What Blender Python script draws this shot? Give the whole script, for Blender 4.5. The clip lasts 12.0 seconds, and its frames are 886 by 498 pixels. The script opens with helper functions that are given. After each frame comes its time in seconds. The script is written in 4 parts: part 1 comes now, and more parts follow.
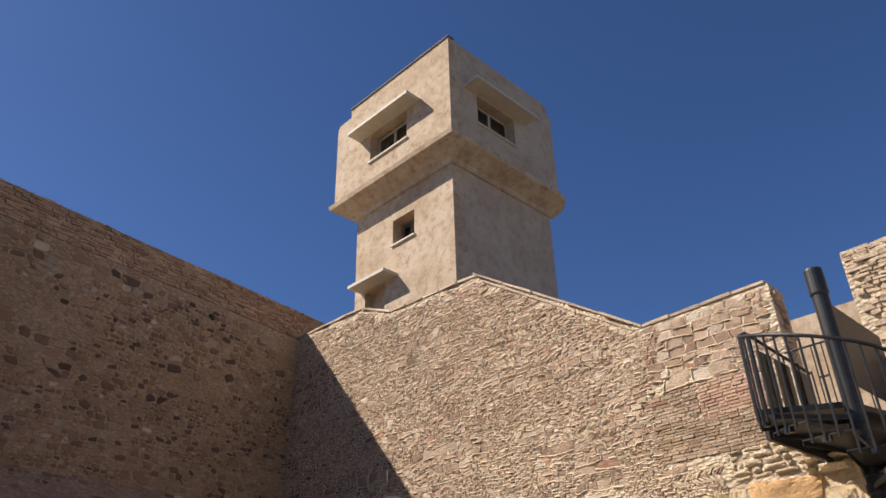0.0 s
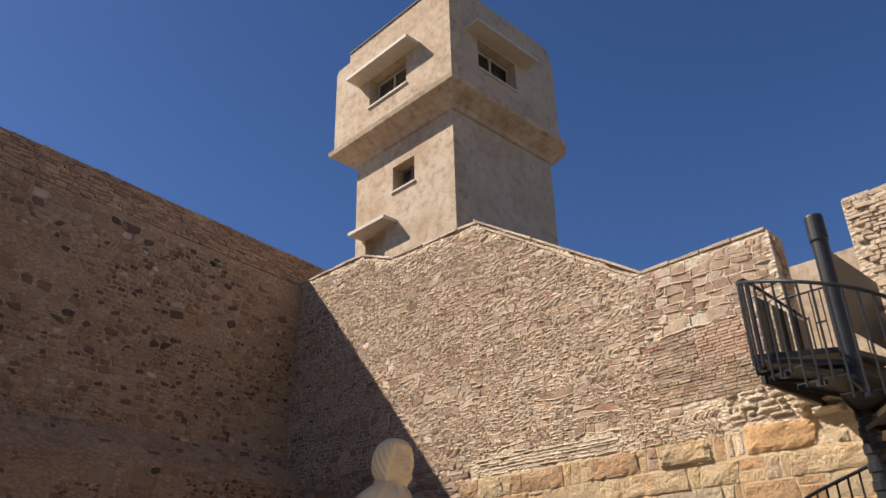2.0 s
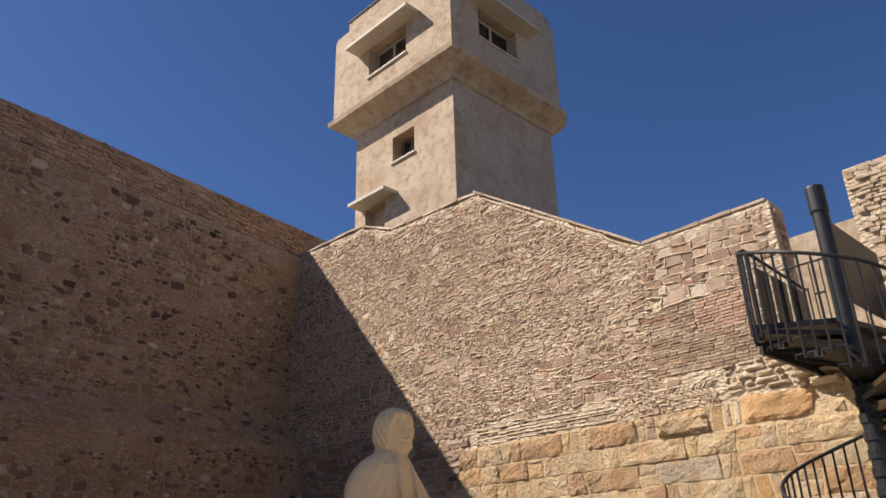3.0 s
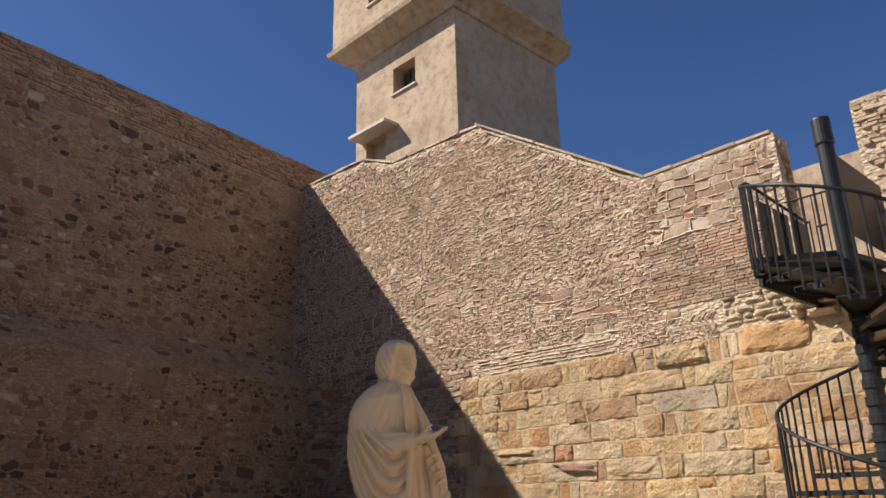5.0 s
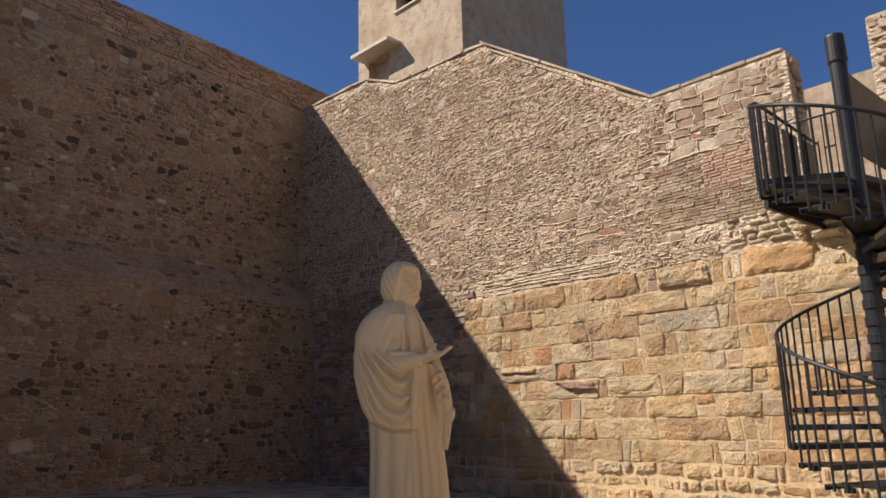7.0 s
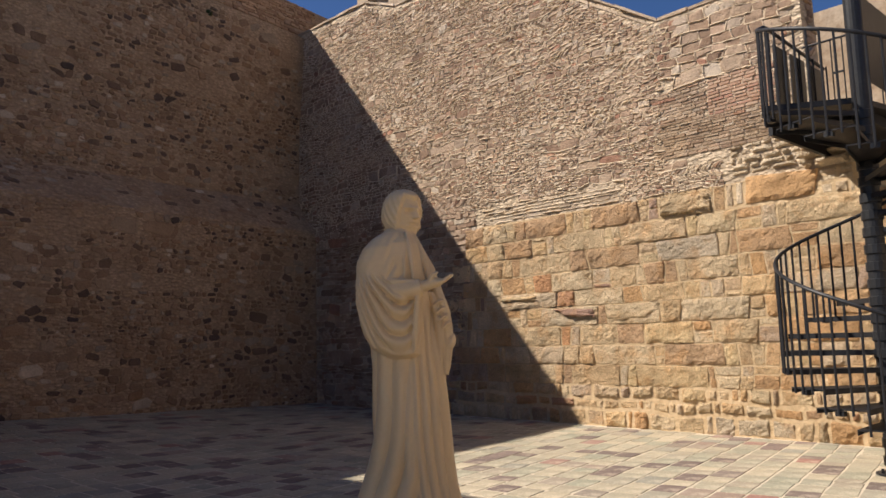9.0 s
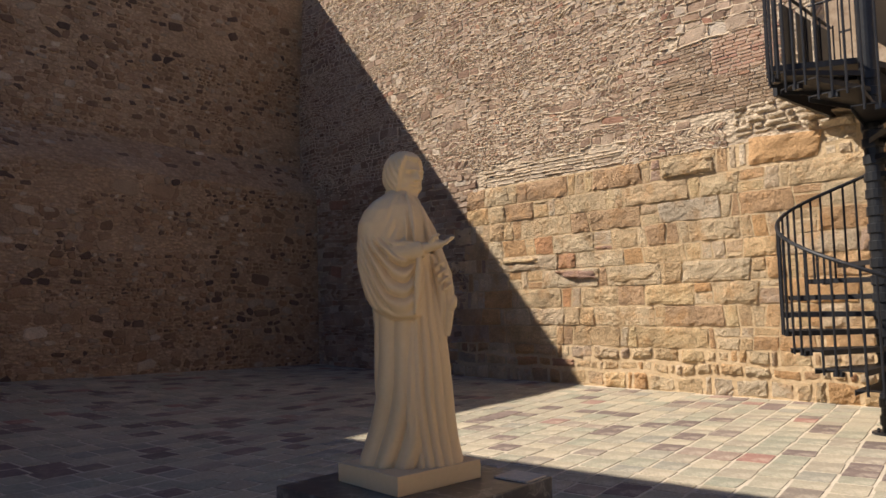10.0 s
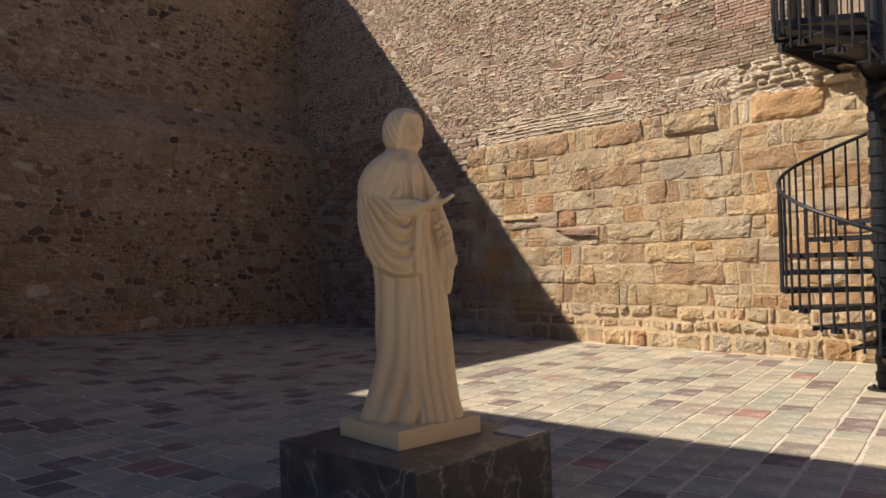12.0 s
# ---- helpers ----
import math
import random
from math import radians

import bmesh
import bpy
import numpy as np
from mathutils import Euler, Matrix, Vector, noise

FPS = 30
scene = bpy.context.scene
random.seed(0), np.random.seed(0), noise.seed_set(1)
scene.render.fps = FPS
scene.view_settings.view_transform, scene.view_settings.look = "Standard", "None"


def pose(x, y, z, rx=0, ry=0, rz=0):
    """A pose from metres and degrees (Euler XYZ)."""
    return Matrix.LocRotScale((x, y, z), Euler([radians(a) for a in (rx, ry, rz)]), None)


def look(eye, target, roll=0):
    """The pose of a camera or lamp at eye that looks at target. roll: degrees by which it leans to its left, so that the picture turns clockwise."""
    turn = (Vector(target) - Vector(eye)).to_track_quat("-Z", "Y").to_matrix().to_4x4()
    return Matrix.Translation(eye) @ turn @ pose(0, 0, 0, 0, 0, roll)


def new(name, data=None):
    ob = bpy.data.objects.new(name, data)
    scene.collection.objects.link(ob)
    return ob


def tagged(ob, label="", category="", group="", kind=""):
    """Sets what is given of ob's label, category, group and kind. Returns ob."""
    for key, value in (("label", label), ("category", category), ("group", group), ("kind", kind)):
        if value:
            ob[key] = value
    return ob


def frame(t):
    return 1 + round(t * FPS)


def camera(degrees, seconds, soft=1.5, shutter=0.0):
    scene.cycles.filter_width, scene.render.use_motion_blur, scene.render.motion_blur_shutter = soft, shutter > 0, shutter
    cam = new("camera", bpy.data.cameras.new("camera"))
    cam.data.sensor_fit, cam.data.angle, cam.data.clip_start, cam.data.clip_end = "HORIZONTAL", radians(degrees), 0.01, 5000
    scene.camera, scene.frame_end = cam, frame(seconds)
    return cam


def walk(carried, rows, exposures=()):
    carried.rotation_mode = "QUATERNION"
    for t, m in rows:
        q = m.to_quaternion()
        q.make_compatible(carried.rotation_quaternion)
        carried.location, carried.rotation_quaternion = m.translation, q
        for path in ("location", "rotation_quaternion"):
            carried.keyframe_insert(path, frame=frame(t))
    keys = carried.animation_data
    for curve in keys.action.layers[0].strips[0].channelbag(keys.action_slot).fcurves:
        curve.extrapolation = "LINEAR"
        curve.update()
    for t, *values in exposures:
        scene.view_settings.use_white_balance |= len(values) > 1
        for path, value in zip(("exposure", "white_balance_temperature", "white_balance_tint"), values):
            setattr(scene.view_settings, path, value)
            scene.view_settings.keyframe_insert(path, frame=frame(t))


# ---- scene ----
cam = camera(60.8, 12.0, soft=1.6)
EYE = 1.55
# seconds, then the turn of the camera on its tripod (Euler XYZ degrees)
TURNS = [
    (0.0, 119.53, 1.43, 0.02), (0.5, 118.62, 1.44, 0.03), (1.0, 117.63, 1.45, 0.05), (1.5, 116.56, 1.45, 0.05),
    (2.0, 115.50, 1.45, 0.05), (2.5, 114.45, 1.45, 0.04), (3.0, 113.30, 1.45, 0.05), (5.0, 108.25, 1.48, 0.19),
    (5.5, 106.83, 1.49, 0.29), (6.0, 105.37, 1.49, 0.41), (6.5, 103.88, 1.48, 0.49), (7.0, 102.35, 1.48, 0.53),
    (9.0, 96.92, 1.50, 0.61), (9.5, 95.47, 1.52, 0.65), (10.0, 94.05, 1.54, 0.71), (10.5, 92.60, 1.55, 0.78),
    (11.0, 91.28, 1.53, 0.81), (11.5, 90.63, 1.53, 0.79), (12.0, 90.85, 1.54, 0.73),
]
EXPOSURES = [(0.0, 0.70), (6.0, 0.58), (12.0, 0.48)]
walk(cam, [(t, pose(0, 0, EYE, rx, ry, rz)) for t, rx, ry, rz in TURNS], EXPOSURES)

# ---- daylight ----
SUN_AZ, SUN_EL = -87.0, 45.1            # degrees from +y towards +x; elevation
world = bpy.data.worlds.new("sky")
scene.world = world
world.use_nodes = True
wn = world.node_tree.nodes
sky = wn.new("ShaderNodeTexSky")
sky.sky_type = "NISHITA"
sky.sun_disc = False
sky.sun_elevation = radians(SUN_EL)
sky.sun_rotation = radians(SUN_AZ)
sky.altitude = 3000
sky.air_density = 1.0
sky.dust_density = 2.8
sky.ozone_density = 4.5
wn["Background"].inputs["Strength"].default_value = 0.07
tone = wn.new("ShaderNodeHueSaturation")
tone.inputs["Saturation"].default_value = 1.12
tone.inputs["Hue"].default_value = 0.507
world.node_tree.links.new(sky.outputs[0], tone.inputs["Color"])
world.node_tree.links.new(tone.outputs[0], wn["Background"].inputs["Color"])
sun_data = bpy.data.lights.new("sun", "SUN")
sun_data.energy = 5.0
sun_data.angle = radians(0.5)
sun_data.color = (1.0, 0.895, 0.785)
sun = new("sun", sun_data)
to_sun = Vector((math.sin(radians(SUN_AZ)) * math.cos(radians(SUN_EL)), math.cos(radians(SUN_AZ)) * math.cos(radians(SUN_EL)), math.sin(radians(SUN_EL))))
sun.matrix_world = look(to_sun * 60, (0, 0, 0))


# ---- materials ----
def material(name, rough=0.85, metal=0.0, spec=0.3):
    m = bpy.data.materials.new(name)
    m.use_nodes = True
    b = m.node_tree.nodes["Principled BSDF"]
    b.inputs["Roughness"].default_value = rough
    b.inputs["Metallic"].default_value = metal
    b.inputs["Specular IOR Level"].default_value = spec
    return m, m.node_tree.nodes, m.node_tree.links, b


def coords(n):
    return n.new("ShaderNodeTexCoord").outputs["Object"]


def noise_tex(n, l, vec, scale, detail=5, rough=0.6):
    t = n.new("ShaderNodeTexNoise")
    t.inputs["Scale"].default_value = scale
    t.inputs["Detail"].default_value = detail
    t.inputs["Roughness"].default_value = rough
    l.new(vec, t.inputs["Vector"])
    return t.outputs["Fac"]


def ramp(n, l, fac, stops, interp="LINEAR"):
    r = n.new("ShaderNodeValToRGB")
    r.color_ramp.interpolation = interp
    e = r.color_ramp.elements
    while len(e) < len(stops):
        e.new(0.5)
    for el, (p, c) in zip(e, stops):
        el.position = p
        el.color = (*c, 1) if len(c) == 3 else c
    l.new(fac, r.inputs["Fac"])
    return r.outputs["Color"]


def grey(v):
    return (v, v, v)


def mix(n, l, fac, a, b, mode="MIX"):
    m = n.new("ShaderNodeMix")
    m.data_type = "RGBA"
    m.blend_type = mode
    for sock, val in ((m.inputs["Factor"], fac), (m.inputs["A"], a), (m.inputs["B"], b)):
        if isinstance(val, (int, float)):
            sock.default_value = val
        elif isinstance(val, tuple):
            sock.default_value = (*val, 1)
        else:
            l.new(val, sock)
    return m.outputs["Result"]


def bump(n, l, b, height, strength=0.5, dist=0.02):
    k = n.new("ShaderNodeBump")
    k.inputs["Strength"].default_value = strength
    k.inputs["Distance"].default_value = dist
    l.new(height, k.inputs["Height"])
    l.new(k.outputs["Normal"], b.inputs["Normal"])


def stone_material(name, stops, fine=(0.75, 1.2), single=False, bump_d=0.012, patch=None, relief=9.0, patch_scale=0.55):
    """Stone: each piece takes a colour of its own from stops; grain and stains on top."""
    m, n, l, b = material(name, 0.9, 0, 0.2)
    v = coords(n)
    if single:
        rnd = n.new("ShaderNodeObjectInfo").outputs["Random"]
    else:
        rnd = n.new("ShaderNodeNewGeometry").outputs["Random Per Island"]
    col = ramp(n, l, rnd, stops)
    if patch:
        col = mix(n, l, ramp(n, l, noise_tex(n, l, v, patch_scale, 5, 0.65), [(0.5, grey(0)), (0.66, grey(patch[1]))]), col, patch[0])
    big = ramp(n, l, noise_tex(n, l, v, 1.6, 5), [(0.3, grey(fine[0])), (0.7, grey(fine[1]))])
    col = mix(n, l, 1.0, col, big, "MULTIPLY")
    g = noise_tex(n, l, v, 34, 8, 0.7)
    col = mix(n, l, 1.0, col, ramp(n, l, g, [(0.3, grey(0.72)), (0.7, grey(1.2))]), "MULTIPLY")
    l.new(col, b.inputs["Base Color"])
    h = n.new("ShaderNodeMath")
    h.operation = "ADD"
    l.new(noise_tex(n, l, v, relief, 10, 0.7), h.inputs[0])
    fine_h = n.new("ShaderNodeMath")
    fine_h.operation = "MULTIPLY"
    fine_h.inputs[1].default_value = 0.8
    l.new(noise_tex(n, l, v, 26, 7, 0.72), fine_h.inputs[0])
    l.new(fine_h.outputs[0], h.inputs[1])
    bump(n, l, b, h.outputs[0], 0.9, bump_d)
    return m


def plain_material(name, lo, hi, scale=3.0, rough=0.85, metal=0.0, spec=0.3, bump_s=0.3, bump_d=0.01, fine=30, grain=(0.85, 1.12)):
    m, n, l, b = material(name, rough, metal, spec)
    v = coords(n)
    a = ramp(n, l, noise_tex(n, l, v, scale, 6, 0.65), [(0.3, lo), (0.7, hi)])
    a = mix(n, l, 1.0, a, ramp(n, l, noise_tex(n, l, v, fine, 5, 0.7), [(0.3, grey(grain[0])), (0.7, grey(grain[1]))]), "MULTIPLY")
    l.new(a, b.inputs["Base Color"])
    bump(n, l, b, noise_tex(n, l, v, fine, 6, 0.65), bump_s, bump_d)
    return m


def render_material(name, pit, mid, pale):
    """Old lime render: pitted brown where it has weathered, paler where it is sound."""
    m, n, l, b = material(name, 0.94, 0, 0.2)
    v = coords(n)
    big = noise_tex(n, l, v, 0.55, 6, 0.62)
    col = ramp(n, l, big, [(0.32, mid), (0.62, pale)])
    spots = noise_tex(n, l, v, 3.4, 10, 0.78)
    col = mix(n, l, ramp(n, l, spots, [(0.48, grey(0)), (0.66, grey(0.75))]), col, pit)
    col = mix(n, l, ramp(n, l, noise_tex(n, l, v, 1.1, 8, 0.75), [(0.52, grey(0)), (0.60, grey(0.55))]), col, pale)
    col = mix(n, l, 1.0, col, ramp(n, l, noise_tex(n, l, v, 22, 6, 0.7), [(0.3, grey(0.85)), (0.7, grey(1.1))]), "MULTIPLY")
    l.new(col, b.inputs["Base Color"])
    bump(n, l, b, noise_tex(n, l, v, 6, 9, 0.7), 0.7, 0.03)
    return m


RUBBLE = [(0.0, (0.25, 0.165, 0.115)), (0.15, (0.36, 0.25, 0.175)), (0.45, (0.455, 0.33, 0.235)), (0.66, (0.55, 0.42, 0.305)), (0.8, (0.39, 0.295, 0.22)), (0.92, (0.66, 0.56, 0.44)), (0.97, (0.45, 0.27, 0.175)), (1.0, (0.41, 0.22, 0.15))]
SAND = [(0.0, (0.60, 0.44, 0.26)), (0.16, (0.75, 0.595, 0.39)), (0.30, (0.675, 0.465, 0.25)), (0.44, (0.64, 0.53, 0.39)), (0.56, (0.73, 0.55, 0.31)), (0.68, (0.53, 0.355, 0.215)), (0.80, (0.66, 0.40, 0.19)), (0.90, (0.62, 0.485, 0.33)), (0.96, (0.42, 0.28, 0.22)), (1.0, (0.62, 0.33, 0.16))]
PAVE = [(0.0, (0.50, 0.43, 0.31)), (0.12, (0.43, 0.38, 0.28)), (0.26, (0.37, 0.345, 0.26)), (0.40, (0.33, 0.325, 0.245)), (0.52, (0.46, 0.40, 0.295)), (0.64, (0.31, 0.295, 0.24)), (0.74, (0.41, 0.36, 0.265)), (0.80, (0.36, 0.31, 0.24)), (0.81, (0.19, 0.15, 0.13)), (0.93, (0.235, 0.18, 0.155)), (0.94, (0.36, 0.32, 0.25)), (0.985, (0.33, 0.23, 0.185)), (1.0, (0.37, 0.20, 0.16))]


def rough_mortar(name, lo, hi):
    m, n, l, b = material(name, 0.95, 0, 0.15)
    v = coords(n)
    flat = n.new("ShaderNodeMapping")
    flat.inputs["Scale"].default_value = (1.0, 1.0, 2.1)
    l.new(v, flat.inputs["Vector"])
    cell = n.new("ShaderNodeTexVoronoi")
    cell.inputs["Scale"].default_value = 9.0
    l.new(flat.outputs[0], cell.inputs["Vector"])
    col = ramp(n, l, noise_tex(n, l, v, 1.2, 6, 0.65), [(0.3, lo), (0.7, hi)])
    col = mix(n, l, 1.0, col, ramp(n, l, cell.outputs["Distance"], [(0.25, grey(1.06)), (0.6, grey(0.78))]), "MULTIPLY")
    col = mix(n, l, 1.0, col, ramp(n, l, noise_tex(n, l, v, 26, 7, 0.7), [(0.3, grey(0.75)), (0.7, grey(1.2))]), "MULTIPLY")
    l.new(col, b.inputs["Base Color"])
    h = n.new("ShaderNodeMath")
    h.operation = "SUBTRACT"
    l.new(noise_tex(n, l, v, 16, 8, 0.7), h.inputs[0])
    l.new(cell.outputs["Distance"], h.inputs[1])
    bump(n, l, b, h.outputs[0], 0.9, 0.05)
    return m


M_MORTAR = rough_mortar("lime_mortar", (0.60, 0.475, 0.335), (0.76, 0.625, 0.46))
M_MORTAR_L = rough_mortar("brown_lime_mortar", (0.40, 0.27, 0.17), (0.55, 0.395, 0.265))
M_BEDDING = plain_material("golden_bedding_mortar", (0.54, 0.395, 0.23), (0.68, 0.52, 0.33), 1.5, 0.95, spec=0.15, bump_s=0.9, bump_d=0.05, fine=11)
M_POINTING = plain_material("lime_pointing", (0.62, 0.50, 0.36), (0.80, 0.67, 0.50), 0.9, 0.95, bump_s=0.7, bump_d=0.02, fine=24)
M_RUBBLE = stone_material("rubble_stone", RUBBLE, (0.74, 1.25), bump_d=0.035, patch=((0.31, 0.19, 0.135), 0.6))
M_BLOCK_O = stone_material("orange_sandstone", [(0.0, (0.52, 0.32, 0.15)), (1.0, (0.55, 0.34, 0.17))], single=True, bump_d=0.03)
M_LEDGE = stone_material("pale_ledge_stone", [(0.0, (0.62, 0.49, 0.33)), (0.5, (0.74, 0.61, 0.44)), (1.0, (0.55, 0.42, 0.28))], single=True, bump_d=0.06)
M_SLAB = stone_material("pale_slab_stone", [(0.0, (0.42, 0.34, 0.25)), (0.5, (0.54, 0.45, 0.34)), (1.0, (0.38, 0.29, 0.21))], single=True)
M_BRICK = stone_material("worn_red_brick", [(0.0, (0.42, 0.26, 0.18)), (0.5, (0.50, 0.36, 0.26)), (1.0, (0.40, 0.22, 0.16))], single=True)
M_BLOCK = stone_material("sandstone_block", SAND, (0.72, 1.28), single=True, bump_d=0.085, relief=6.5, patch=((0.60, 0.34, 0.15), 0.6), patch_scale=2.2)
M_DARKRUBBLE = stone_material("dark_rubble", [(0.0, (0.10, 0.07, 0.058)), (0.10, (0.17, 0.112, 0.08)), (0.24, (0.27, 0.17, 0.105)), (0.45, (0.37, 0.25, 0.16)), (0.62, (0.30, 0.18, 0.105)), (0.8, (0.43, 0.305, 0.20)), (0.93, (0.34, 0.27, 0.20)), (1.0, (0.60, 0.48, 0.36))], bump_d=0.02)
M_PALERUBBLE = stone_material("pale_rubble", [(0.0, (0.46, 0.35, 0.25)), (0.5, (0.62, 0.50, 0.37)), (1.0, (0.56, 0.43, 0.30))], bump_d=0.03)
M_WALLTOP = stone_material("brown_wall_brick", [(0.0, (0.30, 0.17, 0.10)), (0.4, (0.44, 0.27, 0.16)), (0.8, (0.50, 0.33, 0.20)), (1.0, (0.36, 0.24, 0.16))])
M_PLASTER = render_material("weathered_render", (0.20, 0.125, 0.072), (0.38, 0.28, 0.185), (0.51, 0.415, 0.31))
M_PLASTER_S = render_material("smooth_render", (0.28, 0.215, 0.155), (0.41, 0.325, 0.245), (0.48, 0.40, 0.315))
M_EDGE = plain_material("dark_roof_edging", (0.10, 0.08, 0.065), (0.16, 0.13, 0.11), 5, 0.8)
M_WHITE = plain_material("pale_trim", (0.46, 0.41, 0.34), (0.56, 0.51, 0.43), 4, 0.7)
M_FRAME = plain_material("window_frame_paint", (0.36, 0.33, 0.29), (0.44, 0.41, 0.36), 4, 0.6)
M_IRON = plain_material("black_painted_iron", (0.012, 0.013, 0.016), (0.028, 0.029, 0.033), 6, 0.5, 0.0, 0.3, 0.15, 0.003, 60)
M_GREYPIPE = plain_material("grey_painted_steel", (0.013, 0.014, 0.016), (0.028, 0.029, 0.032), 5, 0.42, 0.0, 0.35, 0.15, 0.003, 40)
M_STATUE = plain_material("cream_cast_stone", (0.64, 0.47, 0.265), (0.70, 0.525, 0.305), 1.5, 0.5, bump_s=0.06, bump_d=0.003, fine=40, grain=(0.97, 1.03))
# pale smears, painted brighter for tiles flagged lit than for the rest
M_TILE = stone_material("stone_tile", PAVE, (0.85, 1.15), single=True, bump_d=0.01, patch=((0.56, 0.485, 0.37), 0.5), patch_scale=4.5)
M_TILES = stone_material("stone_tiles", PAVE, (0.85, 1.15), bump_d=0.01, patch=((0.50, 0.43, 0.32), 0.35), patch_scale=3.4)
M_GROUT = plain_material("pale_grout", (0.50, 0.43, 0.32), (0.64, 0.555, 0.43), 2, 0.95, bump_s=0.4, bump_d=0.006, fine=20)
M_OUTER_DARK = plain_material("dark_outer_ground", (0.13, 0.10, 0.065), (0.20, 0.16, 0.10), 0.4, 0.95)
M_PLAQUE = plain_material("pale_stone_plaque", (0.60, 0.50, 0.36), (0.70, 0.59, 0.44), 6, 0.95, spec=0.1)
M_LEAF = plain_material("weed_leaf", (0.03, 0.045, 0.018), (0.055, 0.075, 0.03), 20, 0.7)
# near-black paint standing in for the darkness of unlit rooms
M_DARK = plain_material("dark_room", (0.02, 0.018, 0.016), (0.04, 0.035, 0.03), 3, 0.9)
m, n, l, b = material("pane_glass", 0.05, 0, 0.5)
b.inputs["Transmission Weight"].default_value = 1.0
b.inputs["Base Color"].default_value = (0.8, 0.85, 0.85, 1)
M_GLASS = m
# dark marble with pale veins
m, n, l, b = material("black_veined_marble", 0.3, 0, 0.5)
v = coords(n)
warp = n.new("ShaderNodeTexNoise")
warp.inputs["Scale"].default_value = 2.2
warp.inputs["Detail"].default_value = 6
l.new(v, warp.inputs["Vector"])
dist = n.new("ShaderNodeVectorMath")
dist.operation = "MULTIPLY_ADD"
dist.inputs[1].default_value = (1.2, 1.2, 1.2)
l.new(warp.outputs["Color"], dist.inputs[0])
l.new(v, dist.inputs[2])
vein = n.new("ShaderNodeTexVoronoi")
vein.feature = "DISTANCE_TO_EDGE"
vein.inputs["Scale"].default_value = 2.6
l.new(dist.outputs[0], vein.inputs["Vector"])
vm = ramp(n, l, vein.outputs["Distance"], [(0.0, grey(0.5)), (0.025, grey(0.1)), (0.06, grey(0.0))])
vm = mix(n, l, 1.0, vm, ramp(n, l, noise_tex(n, l, v, 3.5, 3), [(0.40, grey(0)), (0.6, grey(1))]), "MULTIPLY")
base = ramp(n, l, noise_tex(n, l, v, 5, 7, 0.7), [(0.3, (0.028, 0.025, 0.024)), (0.55, (0.07, 0.062, 0.058)), (0.66, (0.20, 0.175, 0.155)), (0.8, (0.28, 0.25, 0.22))])
l.new(mix(n, l, vm, base, (0.5, 0.46, 0.42)), b.inputs["Base Color"])
M_MARBLE = m


# ---- mesh helpers ----
def mesh_of(name, verts, faces, mat, smooth=False):
    me = bpy.data.meshes.new(name)
    me.from_pydata([tuple(v) for v in verts], [], faces)
    me.materials.append(mat)
    if smooth:
        me.polygons.foreach_set("use_smooth", [True] * len(me.polygons))
    me.update()
    return me


def part(name, bm, mat, parent, label=""):
    me = bpy.data.meshes.new(name)
    bm.normal_update()
    bm.to_mesh(me)
    bm.free()
    me.materials.append(mat)
    ob = new(name, me)
    ob.parent = parent
    if label:
        ob["label"] = label
    return ob


def box(bm, x0, x1, y0, y1, z0, z1, bevel=0.0):
    vs = [bm.verts.new((x, y, z)) for z in (z0, z1) for x, y in ((x0, y0), (x1, y0), (x1, y1), (x0, y1))]
    fs = [bm.faces.new([vs[i] for i in f]) for f in ((3, 2, 1, 0), (4, 5, 6, 7), (0, 1, 5, 4), (1, 2, 6, 5), (2, 3, 7, 6), (3, 0, 4, 7))]
    if bevel:
        edges = list({e for f in fs for e in f.edges})
        bmesh.ops.bevel(bm, geom=edges, offset=bevel, segments=2, affect="EDGES", profile=0.6)
    return bm


def boxed(x0, x1, y0, y1, z0, z1, bevel=0.0):
    return box(bmesh.new(), x0, x1, y0, y1, z0, z1, bevel)


def prism(pts, y0, y1):
    """Polygon in x and z, pushed from y0 to y1."""
    bm = bmesh.new()
    a = [bm.verts.new((x, y0, z)) for x, z in pts]
    c = [bm.verts.new((x, y1, z)) for x, z in pts]
    bm.faces.new(a)
    bm.faces.new(c[::-1])
    for i in range(len(pts)):
        j = (i + 1) % len(pts)
        bm.faces.new((a[j], a[i], c[i], c[j]))
    bmesh.ops.recalc_face_normals(bm, faces=bm.faces)
    return bm


def plan_prism(pts, z0, z1, bm=None):
    bm = bm or bmesh.new()
    a = [bm.verts.new((x, y, z0)) for x, y in pts]
    c = [bm.verts.new((x, y, z1)) for x, y in pts]
    bm.faces.new(a[::-1])
    bm.faces.new(c)
    for i in range(len(pts)):
        j = (i + 1) % len(pts)
        bm.faces.new((a[i], a[j], c[j], c[i]))
    bmesh.ops.recalc_face_normals(bm, faces=bm.faces)
    return bm


